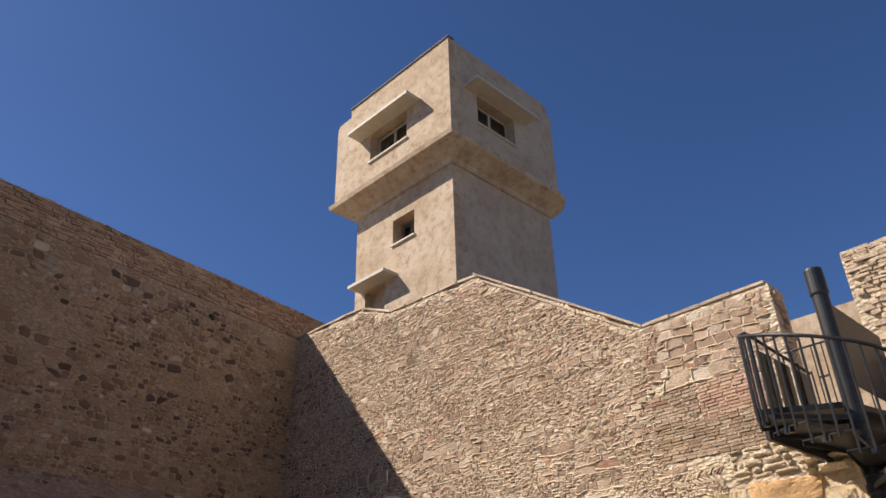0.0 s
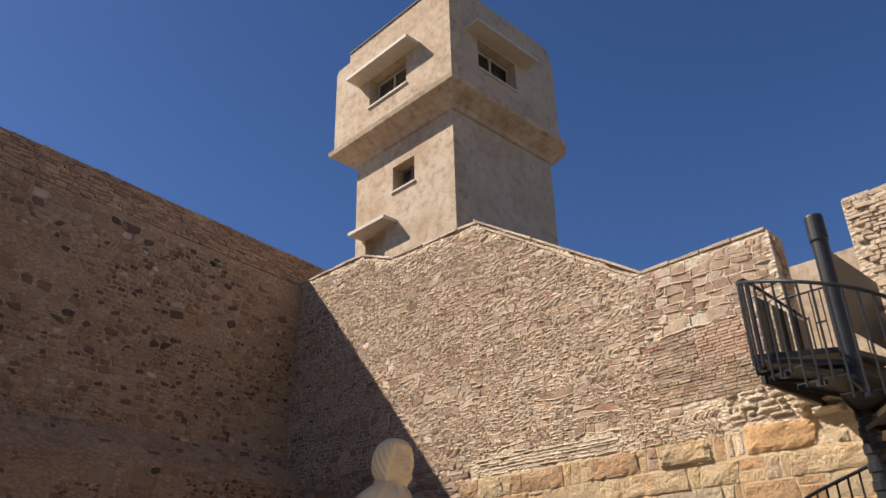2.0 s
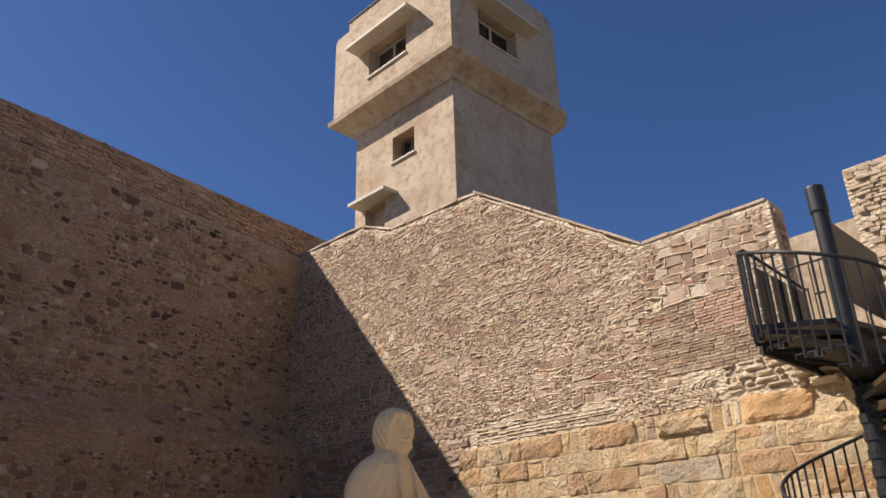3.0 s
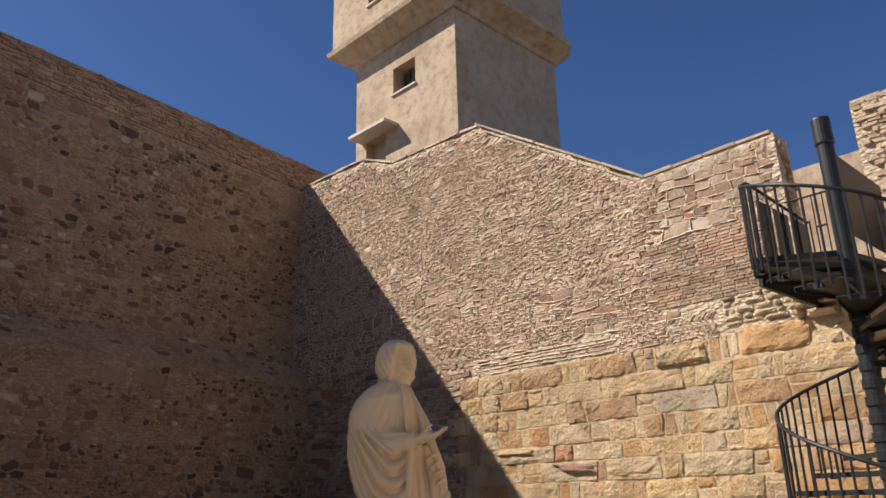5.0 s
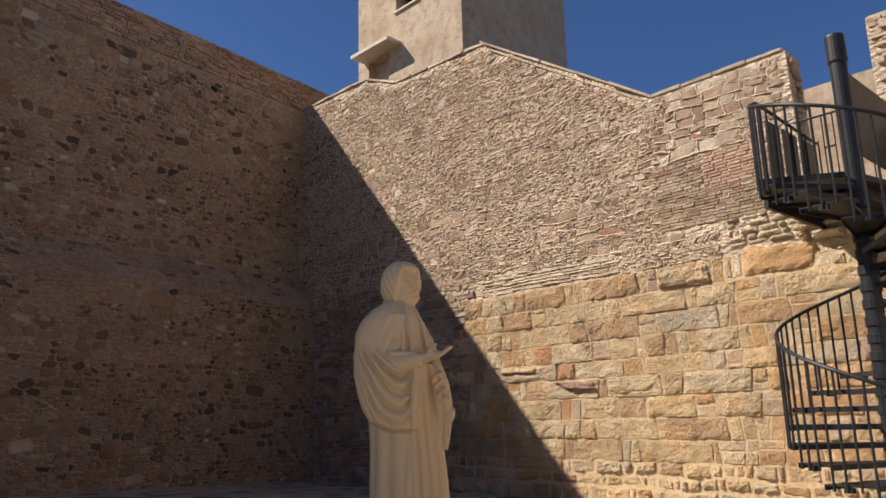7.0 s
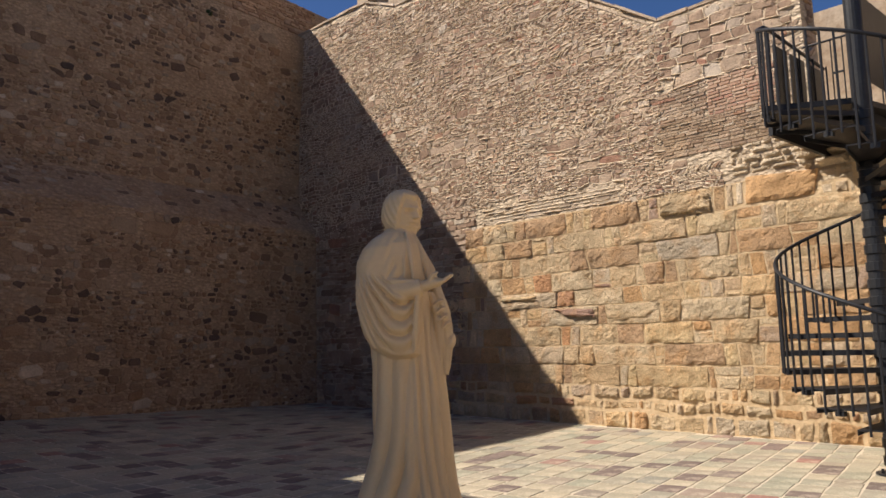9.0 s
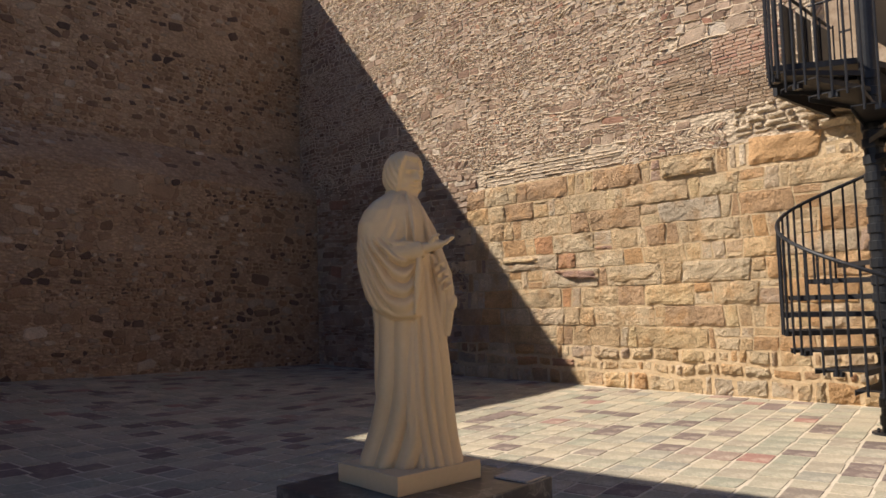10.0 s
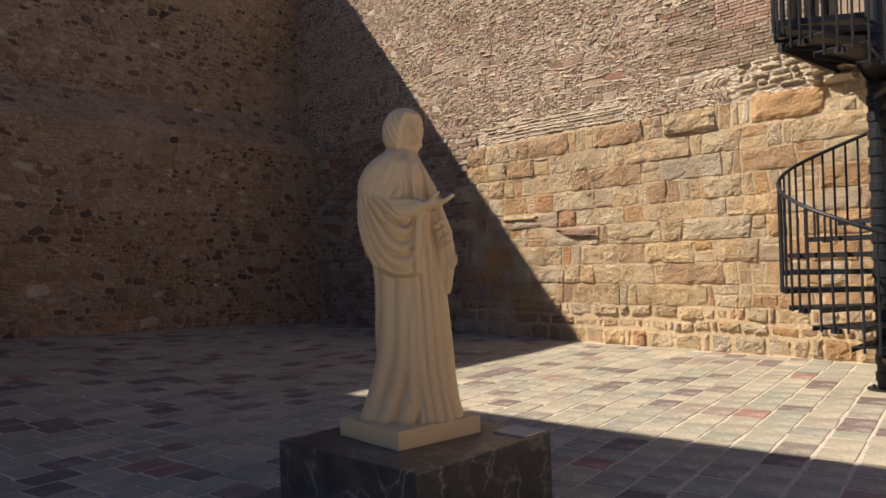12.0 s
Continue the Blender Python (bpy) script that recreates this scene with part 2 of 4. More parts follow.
def tube(bm, path, r, seg=8):
    path = [Vector(p) for p in path]
    rings = []
    for i, p in enumerate(path):
        a = path[i - 1] if i else path[i]
        c = path[i + 1] if i < len(path) - 1 else path[i]
        d = (c - a).normalized()
        ref = Vector((0, 0, 1)) if abs(d.z) < 0.9 else Vector((1, 0, 0))
        u = d.cross(ref).normalized()
        w = u.cross(d).normalized()
        rr = r[i] if isinstance(r, (list, tuple)) else r
        rings.append([bm.verts.new(p + rr * (math.cos(t) * u + math.sin(t) * w)) for t in (2 * math.pi * k / seg for k in range(seg))])
    for a, c in zip(rings, rings[1:]):
        for k in range(seg):
            bm.faces.new((a[k], a[(k + 1) % seg], c[(k + 1) % seg], c[k]))
    bm.faces.new(rings[0][::-1])
    bm.faces.new(rings[-1])
    return bm


def empty(name, m, **tags):
    ob = new(name)
    ob.matrix_world = m
    return tagged(ob, **tags)

# ---- the large structure ----
W_POSE = pose(2.23, 13.91, 0, 0, 0, -46.6)      # gabled rampart: x along it, y behind its face
L_POSE = pose(-4.10, 20.61, 0, 0, 0, 54.4)      # tall side rampart, from the inner corner
GABLE = [(-10.3, -0.3), (8.6, -0.3), (8.6, 6.93), (5.57, 6.88), (5.57, 4.05), (4.47, 4.05), (4.43, 6.85), (4.3, 6.93), (2.1, 6.89), (-1.86, 9.49), (-4.9, 9.66), (-6.1, 10.16), (-10.3, 10.3)]


def ground_height(x, y):
    k = -3.2 - x
    return 0.068 * (k if k > 0.8 else max(0.0, k + 0.8) ** 2 / 3.2 if k > -0.8 else 0.0)


# ground: one sheet to the horizon, finer inside the courtyard
bm = bmesh.new()
xs = [-400, -60, -20] + [x * 0.8 for x in range(-20, 15)] + [16, 60, 400]
ys = [-400, -60, -16] + [y * 1.2 for y in range(-8, 22)] + [30, 80, 400]
grid = [[bm.verts.new((x, y, ground_height(max(x, -9.0), y) - 0.004)) for x in xs] for y in ys]
for a, c in zip(grid, grid[1:]):
    for i in range(len(xs) - 1):
        bm.faces.new((a[i], a[i + 1], c[i + 1], c[i]))
ground = part("ground", bm, M_GROUT, None)
# unseen ground outside the court, coloured dark to cut bounce onto the tower
ground.data.materials.append(M_OUTER_DARK)
for f in ground.data.polygons:
    if not (-16.5 < f.center.x < 12.5 and -10 < f.center.y < 26):
        f.material_index = 1
tagged(ground, "pale grout bed of the tiled stone courtyard", "ground", kind="structure")

wall_main = part("wall_north", prism(GABLE, 0.0, 0.5), M_MORTAR, None)
wall_main.matrix_world = W_POSE
tagged(wall_main, "old rubble stone rampart with gabled top and ashlar base", "wall", kind="structure")

prof = [(-0.8, -0.3), (-0.8, 4.5), (-0.72, 4.62), (0.0, 5.35), (0.0, 7.0), (-0.3, 10.1), (0.05, 10.3), (0.35, 11.27), (1.3, 11.27), (1.3, -0.3)]
bm = bmesh.new()
a = [bm.verts.new((-14.6, y, z)) for y, z in prof]
c = [bm.verts.new((1.9, y, z)) for y, z in prof]
bm.faces.new(a)
bm.faces.new(c[::-1])
for i in range(len(prof)):
    j = (i + 1) % len(prof)
    bm.faces.new((a[j], a[i], c[i], c[j]))
bmesh.ops.recalc_face_normals(bm, faces=bm.faces)
for v in c:
    if v.co.z > 11:
        v.co.z += 0.14
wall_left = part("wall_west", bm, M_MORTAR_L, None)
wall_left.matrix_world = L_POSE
tagged(wall_left, "tall dark rubble rampart with thicker battered base", "wall", kind="structure")

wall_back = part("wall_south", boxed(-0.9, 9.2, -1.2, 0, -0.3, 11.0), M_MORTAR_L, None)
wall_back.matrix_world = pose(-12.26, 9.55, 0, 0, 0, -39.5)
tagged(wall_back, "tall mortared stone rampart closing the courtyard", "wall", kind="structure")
wall_low = part("wall_low", boxed(0, 22, -0.8, 0, -0.3, 2.6), M_MORTAR, None)
wall_low.matrix_world = pose(-10.0, -9.0, 0)
tagged(wall_low, "low mortared stone wall across the open side", "wall", kind="structure")
wall_right = part("wall_east", boxed(0, 24, 0, 1.0, -0.3, 5.5), M_MORTAR, None)
wall_right.matrix_world = pose(8.9, 7.6, 0, 0, 0, -82)
tagged(wall_right, "low mortared stone wall closing the courtyard", "wall", kind="structure")
wall_inner = part("wall_inner", boxed(0.6, 9.0, 3.2, 3.6, 3.0, 7.45), M_PLASTER, None)
wall_inner.matrix_world = W_POSE
tagged(wall_inner, "ochre rendered wall on the rampart walk", "wall", kind="structure")
walk_floor = part("rampart_walk", boxed(-9.0, 9.0, 0.5, 3.2, -0.3, 4.3), M_MORTAR, None)
walk_floor.matrix_world = W_POSE
tagged(walk_floor, "stone walkway behind the rampart", "walkway", kind="structure")

# ---- watch tower ----
T_POSE = pose(0.65, 19.99, 0, 0, 0, -45.6)
tower = empty("watch_tower", T_POSE, label="square cream rendered watch tower with overhanging lookout room", category="tower")
O = 0.62
SX, SY = 4.87, 5.06
# shaft, with openings cut through its front wall
def wall_with_holes(x0, x1, z0, z1, holes, y0, y1):
    """Wall in x and z from y0 to y1 with rectangular holes (x0, x1, z0, z1)."""
    xs = sorted({x0, x1, *[h[0] for h in holes], *[h[1] for h in holes]})
    zs = sorted({z0, z1, *[h[2] for h in holes], *[h[3] for h in holes]})
    bm = bmesh.new()
    inside = lambda x, z: any(h[0] < x < h[1] and h[2] < z < h[3] for h in holes)
    vert = {}
    def vt(x, y, z):
        k = (round(x, 4), round(y, 4), round(z, 4))
        if k not in vert:
            vert[k] = bm.verts.new((x, y, z))
        return vert[k]
    solid = lambda i, j: 0 <= i < len(xs) - 1 and 0 <= j < len(zs) - 1 and not inside((xs[i] + xs[i + 1]) / 2, (zs[j] + zs[j + 1]) / 2)
    for i in range(len(xs) - 1):
        for j in range(len(zs) - 1):
            if not solid(i, j):
                continue
            xa, xb, za, zb = xs[i], xs[i + 1], zs[j], zs[j + 1]
            bm.faces.new((vt(xa, y0, za), vt(xb, y0, za), vt(xb, y0, zb), vt(xa, y0, zb)))
            bm.faces.new((vt(xa, y1, zb), vt(xb, y1, zb), vt(xb, y1, za), vt(xa, y1, za)))
            for (di, dj, p, q) in ((-1, 0, (xa, zb), (xa, za)), (1, 0, (xb, za), (xb, zb)), (0, -1, (xa, za), (xb, za)), (0, 1, (xb, zb), (xa, zb))):
                if not solid(i + di, j + dj):
                    bm.faces.new((vt(p[0], y0, p[1]), vt(p[0], y1, p[1]), vt(q[0], y1, q[1]), vt(q[0], y0, q[1])))
    bmesh.ops.recalc_face_normals(bm, faces=bm.faces)
    return bm


SMALL = (-2.91, -1.83, 14.22, 15.18)
LOWER = (-4.32, -3.30, 11.4, 12.95)
shaft_front = part("shaft_front", wall_with_holes(-SX, 0, 0, 16.6, [SMALL, LOWER], 0, 0.5), M_PLASTER, tower, "rough cream rendered shaft wall")
shaft = part("shaft", boxed(-SX, 0, 0.5, SY, 0, 16.6), M_PLASTER_S, tower, "smooth shaded rendered shaft")


def rounded_plan(x0, x1, y0, y1, r, k=6):
    """Plan with the far right corner and the far left corner rounded."""
    pts = [(x0, y0), (x1, y0)]
    for i in range(k + 1):
        t = math.pi / 2 * i / k
        pts.append((x1 - r + r * math.cos(t), y1 - r + r * math.sin(t)))
    for i in range(k + 1):
        t = math.pi / 2 * i / k
        pts.append((x0 + r - r * math.sin(t), y1 - r + r * math.cos(t)))
    return pts


def loft_plan(levels):
    """Stack of plans: (offset, z)."""
    bm = bmesh.new()
    rings = []
    for off, z in levels:
        rings.append([bm.verts.new((x, y, z)) for x, y in rounded_plan(-SX - off, off, -off, SY + off, max(0.12, 0.12 + off * 1.3))])
    for a, c in zip(rings, rings[1:]):
        for i in range(len(a)):
            j = (i + 1) % len(a)
            bm.faces.new((a[i], a[j], c[j], c[i]))
    bm.faces.new(rings[0][::-1])
    bm.faces.new(rings[-1])
    bmesh.ops.recalc_face_normals(bm, faces=bm.faces)
    return bm


part("cornice", loft_plan([(0.004, 16.06), (0.08, 16.08), (0.14, 16.24), (0.60, 16.50), (0.74, 16.56), (0.78, 16.72), (0.62, 16.80)]), M_PLASTER, tower, "cream moulded cornice under the lookout room")
B0, B1 = 16.8, 20.8
WL = (-4.1 + O, -2.14 + O, 17.68, 18.86)
WR = (1.32 - O, 3.25 - O, 17.75, 18.95)
front = part("lookout_front", wall_with_holes(-SX - O + 0.8, O, B0, B1, [WL], -O, -O + 0.45), M_PLASTER, tower, "pitted cream render in sunlight")
# the outer end of the front stands lower, with a chamfered top
part("lookout_end", prism([(-SX - O, B0), (-SX - O + 0.8, B0), (-SX - O + 0.8, 20.42), (-SX - O + 0.12, 20.42), (-SX - O, 20.25)], -O, -O + 0.45), M_PLASTER, tower)
side = part("lookout_side", wall_with_holes(-O + 0.45, SY - 0.6, B0, B1, [WR], -0.45, 0), M_PLASTER_S, tower, "smooth shaded render")
side.matrix_basis = Matrix(((0, -1, 0, O - 0.45), (1, 0, 0, 0), (0, 0, 1, 0), (0, 0, 0, 1)))
bm = bmesh.new()
back = [(-SX - O, -O + 0.45), (-SX - O + 0.45, -O + 0.45), (-SX - O + 0.45, SY), (O - 0.45, SY), (O - 0.45, SY - 0.6), (O, SY - 0.6)]
for i in range(9):
    t = math.pi / 2 * i / 8
    back.append((O - 1.1 + 1.1 * math.cos(t), SY + O - 1.1 + 1.1 * math.sin(t)))
back += [(-SX - O + 0.5, SY + O), (-SX - O, SY + O - 0.5)]
part("lookout_back", plan_prism(back, B0, B1 - 0.35), M_PLASTER_S, tower)
part("roof", plan_prism([(-SX - O + 0.83, -O + 0.03), (O - 0.03, -O + 0.03), (O - 0.03, SY - 0.3), (O - 0.9, SY + O - 0.1), (-SX - O + 0.83, SY + O - 0.1)], B1 - 0.4, B1 - 0.05), M_PLASTER, tower)
part("roof_edge", boxed(-SX - O + 0.78, O + 0.05, -O - 0.05, -O + 0.25, B1, B1 + 0.05, 0.008), M_EDGE, tower, "thin grey roof edging")


def window_set(parent, hole, depth, m, canopy, name="window", frame_mat=None):
    """Recessed two-pane window with sill and a projecting slab over it; x along the wall, y into it."""
    x0, x1, z0, z1 = hole
    # flat dark panel: the room's shade is put into its colour
    w = part(name, boxed(x0, x1, depth, depth + 0.03, z0, z1), M_DARK, parent, "dark panel painted as the unlit room behind")
    w.matrix_basis = m
    mid = x0 + (x1 - x0) * 0.5
    fx0, fx1, fz0, fz1 = x0 + 0.08, x1 - 0.02, z0 + 0.02, z1 - 0.08
    bm = bmesh.new()
    for q in ((fx0, fx1, fz0, fz0 + 0.07), (fx0, fx1, fz1 - 0.07, fz1), (fx0, fx0 + 0.07, fz0 + 0.07, fz1 - 0.07), (fx1 - 0.07, fx1, fz0 + 0.07, fz1 - 0.07), (mid - 0.05, mid + 0.05, fz0 + 0.07, fz1 - 0.07)):
        box(bm, q[0], q[1], depth - 0.09, depth - 0.03, q[2], q[3])
    part("window_frame", bm, frame_mat or M_FRAME, w)
    for xa, xb in ((fx0 + 0.07, mid - 0.05), (mid + 0.05, fx1 - 0.07)):
        part("pane", boxed(xa, xb, depth - 0.065, depth - 0.058, fz0 + 0.07, fz1 - 0.07), M_GLASS, w)
    s = part("sill", boxed(x0 - 0.06, x1 + 0.06, -0.07, depth * 0.6, z0 - 0.07, z0 - 0.003, 0.01), M_WHITE, parent, "thin pale sill")
    s.matrix_basis = m
    if canopy:
        cx0, cx1, cz, cd = canopy
        k = part("canopy", prism([(cx0, cz), (cx1, cz), (cx1, cz + 0.11), (cx0, cz + 0.11)], -cd, 0.02), M_WHITE, parent, "thin projecting concrete slab")
        k.matrix_basis = m
    return w


m_front = Matrix.Translation((0, -O, 0))
m_side = Matrix(((0, -1, 0, O), (1, 0, 0, 0), (0, 0, 1, 0), (0, 0, 0, 1)))
window_set(tower, WL, 0.42, m_front, (-4.7 + O, -1.46 + O, 18.88, 0.62))
window_set(tower, WR, 0.42, m_side, (0.71 - O, 3.9 - O, 19.0, 0.62))
window_set(tower, SMALL, 0.47, Matrix.Identity(4), None, frame_mat=M_EDGE)
part("niche_back", boxed(LOWER[0] - 0.02, LOWER[1] + 0.02, 0.32, 0.48, LOWER[2], LOWER[3]), M_PLASTER, tower, "plain rendered back of the niche")
part("canopy", prism([(-4.55, 13.0), (-2.70, 13.0), (-2.70, 13.11), (-4.55, 13.11)], -0.58, 0.02), M_WHITE, tower, "thin projecting concrete slab")

# tiny dark stub at the roof edge, taken as an antenna
part("roof_vent", tube(bmesh.new(), [(O - 0.2, 3.75, B1 - 0.05), (O - 0.2, 3.75, B1 + 0.16), (O - 0.12, 3.75, B1 + 0.2)], 0.035, 8), M_EDGE, tower, "small dark antenna stub on the roof")

# ---- spiral staircase ----
STAIR = (4.72, 8.34)
stair = empty("spiral_staircase", pose(*STAIR, 0), label="black painted iron spiral staircase against the rampart", category="staircase")
R_OUT, RISE, TURN_RISE = 1.03, 0.19, 2.91
FRONT = -119.1
RAIL_LINE = ((-60, 0, 180, 345, 444, 468), (1.25, 1.70, 3.01, 4.47, 5.15, 5.34))


def rail_z(phi):
    return float(np.interp(phi, *RAIL_LINE))


def at(phi, r, z):
    a = radians(FRONT - phi)
    return Vector((r * math.cos(a), r * math.sin(a), z))


part("column", tube(bmesh.new(), [(0, 0, 0), (0, 0, 5.6)], 0.098, 20), M_GREYPIPE, stair, "dark grey steel centre column")
bm = tube(bmesh.new(), [(0, 0, 5.5), (0, 0, 5.52), (0, 0, 5.83), (0, 0, 5.85)], [0.106, 0.113, 0.111, 0.106], 20)
part("column_cap", bm, M_GREYPIPE, stair)
part("base_plate", tube(bmesh.new(), [(0, 0, 0.002), (0, 0, 0.02), (0, 0, 0.022)], [0.2, 0.2, 0.18], 20), M_IRON, stair)
for k in range(6):
    a = radians(60 * k)
    bm = tube(bmesh.new(), [(0.15 * math.cos(a), 0.15 * math.sin(a), 0.02), (0.15 * math.cos(a), 0.15 * math.sin(a), 0.045)], 0.016, 6)
    part("bolt", bm, M_IRON, stair)
STEP = RISE / TURN_RISE * 360
for i in range(21):
    z = RISE * (i + 1)
    phi = 3 + (z - 0.57) / TURN_RISE * 360
    bm = bmesh.new()
    half = STEP / 2 + 3
    top, low = [], []
    for f in (-1, -0.33, 0.33, 1):
        top.append(at(phi + f * half, R_OUT - 0.01, z))
    ring = [at(phi + 58, 0.09, z), at(phi - 58, 0.09, z)] + top
    a = [bm.verts.new(p) for p in ring]
    c = [bm.verts.new(p - Vector((0, 0, 0.012))) for p in ring]
    bm.faces.new(a)
    bm.faces.new(c[::-1])
    for k in range(len(a)):
        j = (k + 1) % len(a)
        bm.faces.new((a[j], a[k], c[k], c[j]))
    # turned-down lips along both long edges and the rim
    for f in (-1, 1):
        p, q = at(phi + f * half, R_OUT - 0.012, z - 0.012), at(phi + f * 58, 0.095, z - 0.012)
        d = Vector((0, 0, -0.045))
        w = (q - p).normalized().cross(Vector((0, 0, 1))) * (0.006 * f)
        vs = [bm.verts.new(v) for v in (p, q, q + d, p + d, p + w, q + w, q + d + w, p + d + w)]
        for face in ((0, 1, 2, 3), (7, 6, 5, 4), (0, 4, 5, 1), (1, 5, 6, 2), (2, 6, 7, 3), (3, 7, 4, 0)):
            bm.faces.new([vs[k] for k in face])
    bmesh.ops.recalc_face_normals(bm, faces=bm.faces)
    tread = part("tread", bm, M_IRON, stair)
    part("sleeve", tube(bmesh.new(), [(0, 0, z - 0.10), (0, 0, z - 0.09), (0, 0, z + 0.005), (0, 0, z + 0.01)], [0.106, 0.114, 0.114, 0.106], 16), M_GREYPIPE, tread)
    for f in (-0.36, 0.0, 0.36):
        ph = phi + f * STEP * 0.92
        part("baluster", tube(bmesh.new(), [at(ph, R_OUT, z - 0.06), at(ph, R_OUT, rail_z(ph))], 0.0135, 6), M_IRON, tread)
    # bracket under the rim
    p = at(phi, R_OUT - 0.02, z - 0.02)
    b2 = bmesh.new()
    box(b2, -0.05, 0.012, -0.045, 0.045, -0.05, 0.0)
    br = part("bracket", b2, M_GREYPIPE, tread)
    br.matrix_basis = Matrix.Translation(p) @ pose(0, 0, 0, 0, 0, FRONT - phi)
LZ = 4.18
PH0, PH1 = 437, 566                     # the landing's sector round the column
rail_path = [at(p, R_OUT, rail_z(p)) for p in range(-42, 474, 6)]
part("handrail", tube(bmesh.new(), rail_path, 0.022, 8), M_IRON, stair, "black rounded iron handrail")
bm = bmesh.new()
ring = [at(PH1 - 20, 0.09, LZ), at(PH0 + 20, 0.09, LZ)] + [at(PH0 + (PH1 - PH0) * k / 10, R_OUT + 0.01, LZ) for k in range(11)]
plan_prism([(p.x, p.y) for p in ring], LZ - 0.07, LZ, bm)
landing = part("landing", bm, M_IRON, stair, "black iron landing plate")
for k in range(5):
    ph = PH0 + 2 + 7.5 * k
    part("baluster", tube(bmesh.new(), [at(ph, R_OUT, LZ - 0.1), at(ph, R_OUT, rail_z(ph))], 0.0135, 6), M_IRON, landing)
    if k % 2 == 1:
        b2 = bmesh.new()
        box(b2, -0.05, 0.014, -0.05, 0.05, -0.06, 0.0)
        br = part("bracket", b2, M_GREYPIPE, landing)
        br.matrix_basis = Matrix.Translation(at(ph, R_OUT - 0.02, LZ - 0.075)) @ pose(0, 0, 0, 0, 0, FRONT - ph)
# bridge from the landing to the opening in the rampart
m_land = Matrix.Translation((-STAIR[0], -STAIR[1], 0)) @ W_POSE
bridge = part("bridge", boxed(4.62, 5.72, -1.9, 0.4, LZ - 0.05, LZ - 0.004), M_IRON, stair, "black iron bridge plate")
bridge.matrix_basis = m_land
for x in (4.64, 5.66):
    k = part("bridge_beam", boxed(x, x + 0.05, -1.9, 0.05, LZ - 0.2, LZ - 0.052), M_IRON, stair)
    k.matrix_basis = m_land
bm = boxed(5.745, 5.755, -1.98, -0.1, LZ + 0.25, LZ + 1.3)
plate = part("guard_plate", bm, M_GREYPIPE, stair, "plain dark grey steel guard plate")
plate.matrix_basis = m_land
lr = part("bridge_rail", tube(bmesh.new(), [(4.73, -1.97, LZ + 1.16), (4.68, 0.02, LZ + 1.10)], 0.022, 8), M_IRON, stair)
lr.matrix_basis = m_land
for y0, y1 in ((-1.72, -1.30), (-1.22, -0.74), (-0.66, -0.08)):
    q = part("guard_panel", boxed(4.695, 4.705, y0, y1, LZ + 0.04, LZ + 1.02), M_GREYPIPE, stair, "narrow dark steel guard panel")
    q.matrix_basis = m_land
for k in range(5):
    y = -1.88 + 0.47 * k
    q = part("baluster", tube(bmesh.new(), [(4.72, y, LZ - 0.05), (4.72, y, LZ + 1.12)], 0.0125, 6), M_IRON, stair)
    q.matrix_basis = m_land

# gate across the bridge
gate = part("gate", tube(bmesh.new(), [(4.74, -0.88, LZ + 1.17), (5.72, -0.88, LZ + 1.17)], 0.016, 8), M_IRON, stair, "thin black iron gate across the bridge")
gate.matrix_basis = m_land
for k in range(7):
    x = 4.82 + 0.14 * k
    part("baluster", tube(bmesh.new(), [(x, -0.88, LZ), (x, -0.88, LZ + 1.17)], 0.009, 6), M_IRON, gate)
part("latch", boxed(5.10, 5.24, -0.895, -0.865, LZ + 0.70, LZ + 0.725, 0.004), M_IRON, gate, "small iron latch")

# ---- pedestal and statue ----
pedestal = part("pedestal", boxed(-0.575, 0.575, -0.58, 0.58, 0, 0.5, 0.008), M_MARBLE, None)
pedestal.matrix_world = pose(-0.25, 4.55, 0, 0, 0, 48)
tagged(pedestal, "square pedestal of black marble with pale veins", "pedestal")
plinth = part("statue_plinth", boxed(-0.315, 0.315, -0.29, 0.29, 0.5, 0.61, 0.006), M_STATUE, None)
plinth.matrix_world = pose(-0.285, 4.60, 0, 0, 0, 42)
tagged(plinth, "low cream cast stone plinth under the statue", "plinth")
bm = boxed(-0.10, 0.10, -0.12, 0.12, 0.5, 0.512, 0.003)
plaque = part("plaque", bm, M_PLAQUE, None)
plaque.matrix_world = pose(0.375, 4.585, 0, 0, 0, 48)
tagged(plaque, "small pale blank stone plaque on the marble pedestal", "plaque")


def blob(bm, c, r, rot=(0, 0, 0), seg=20):
    m = Matrix.Translation(c) @ Euler([radians(a) for a in rot]).to_matrix().to_4x4() @ Matrix.Diagonal((*r, 1))
    bmesh.ops.create_uvsphere(bm, u_segments=seg, v_segments=seg // 2 + 2, radius=1.0, matrix=m)


def bez(a, b, c, n=12):
    a, b, c = Vector(a), Vector(b), Vector(c)
    return [a * (1 - t) ** 2 + 2 * b * t * (1 - t) + c * t * t for t in (k / n for k in range(n + 1))]


def fold(bm, path, r):
    n = len(path) - 1
    tube(bm, path, [r * (0.35 + 0.65 * math.sin(math.pi * (0.08 + 0.84 * k / n))) for k in range(n + 1)], 8)


def loft(bm, rows, seg, shape):
    rings = [[bm.verts.new(shape(row, 2 * math.pi * k / seg)) for k in range(seg)] for row in rows]
    for p, q in zip(rings, rings[1:]):
        for k in range(seg):
            bm.faces.new((p[k], p[(k + 1) % seg], q[(k + 1) % seg], q[k]))
    bm.faces.new(rings[0][::-1])
    bm.faces.new(rings[-1])


def pleat(p):
    """Rounded fold with a sharp crease at every whole p."""
    return abs(math.sin(math.pi * p)) ** 0.8 - 0.63


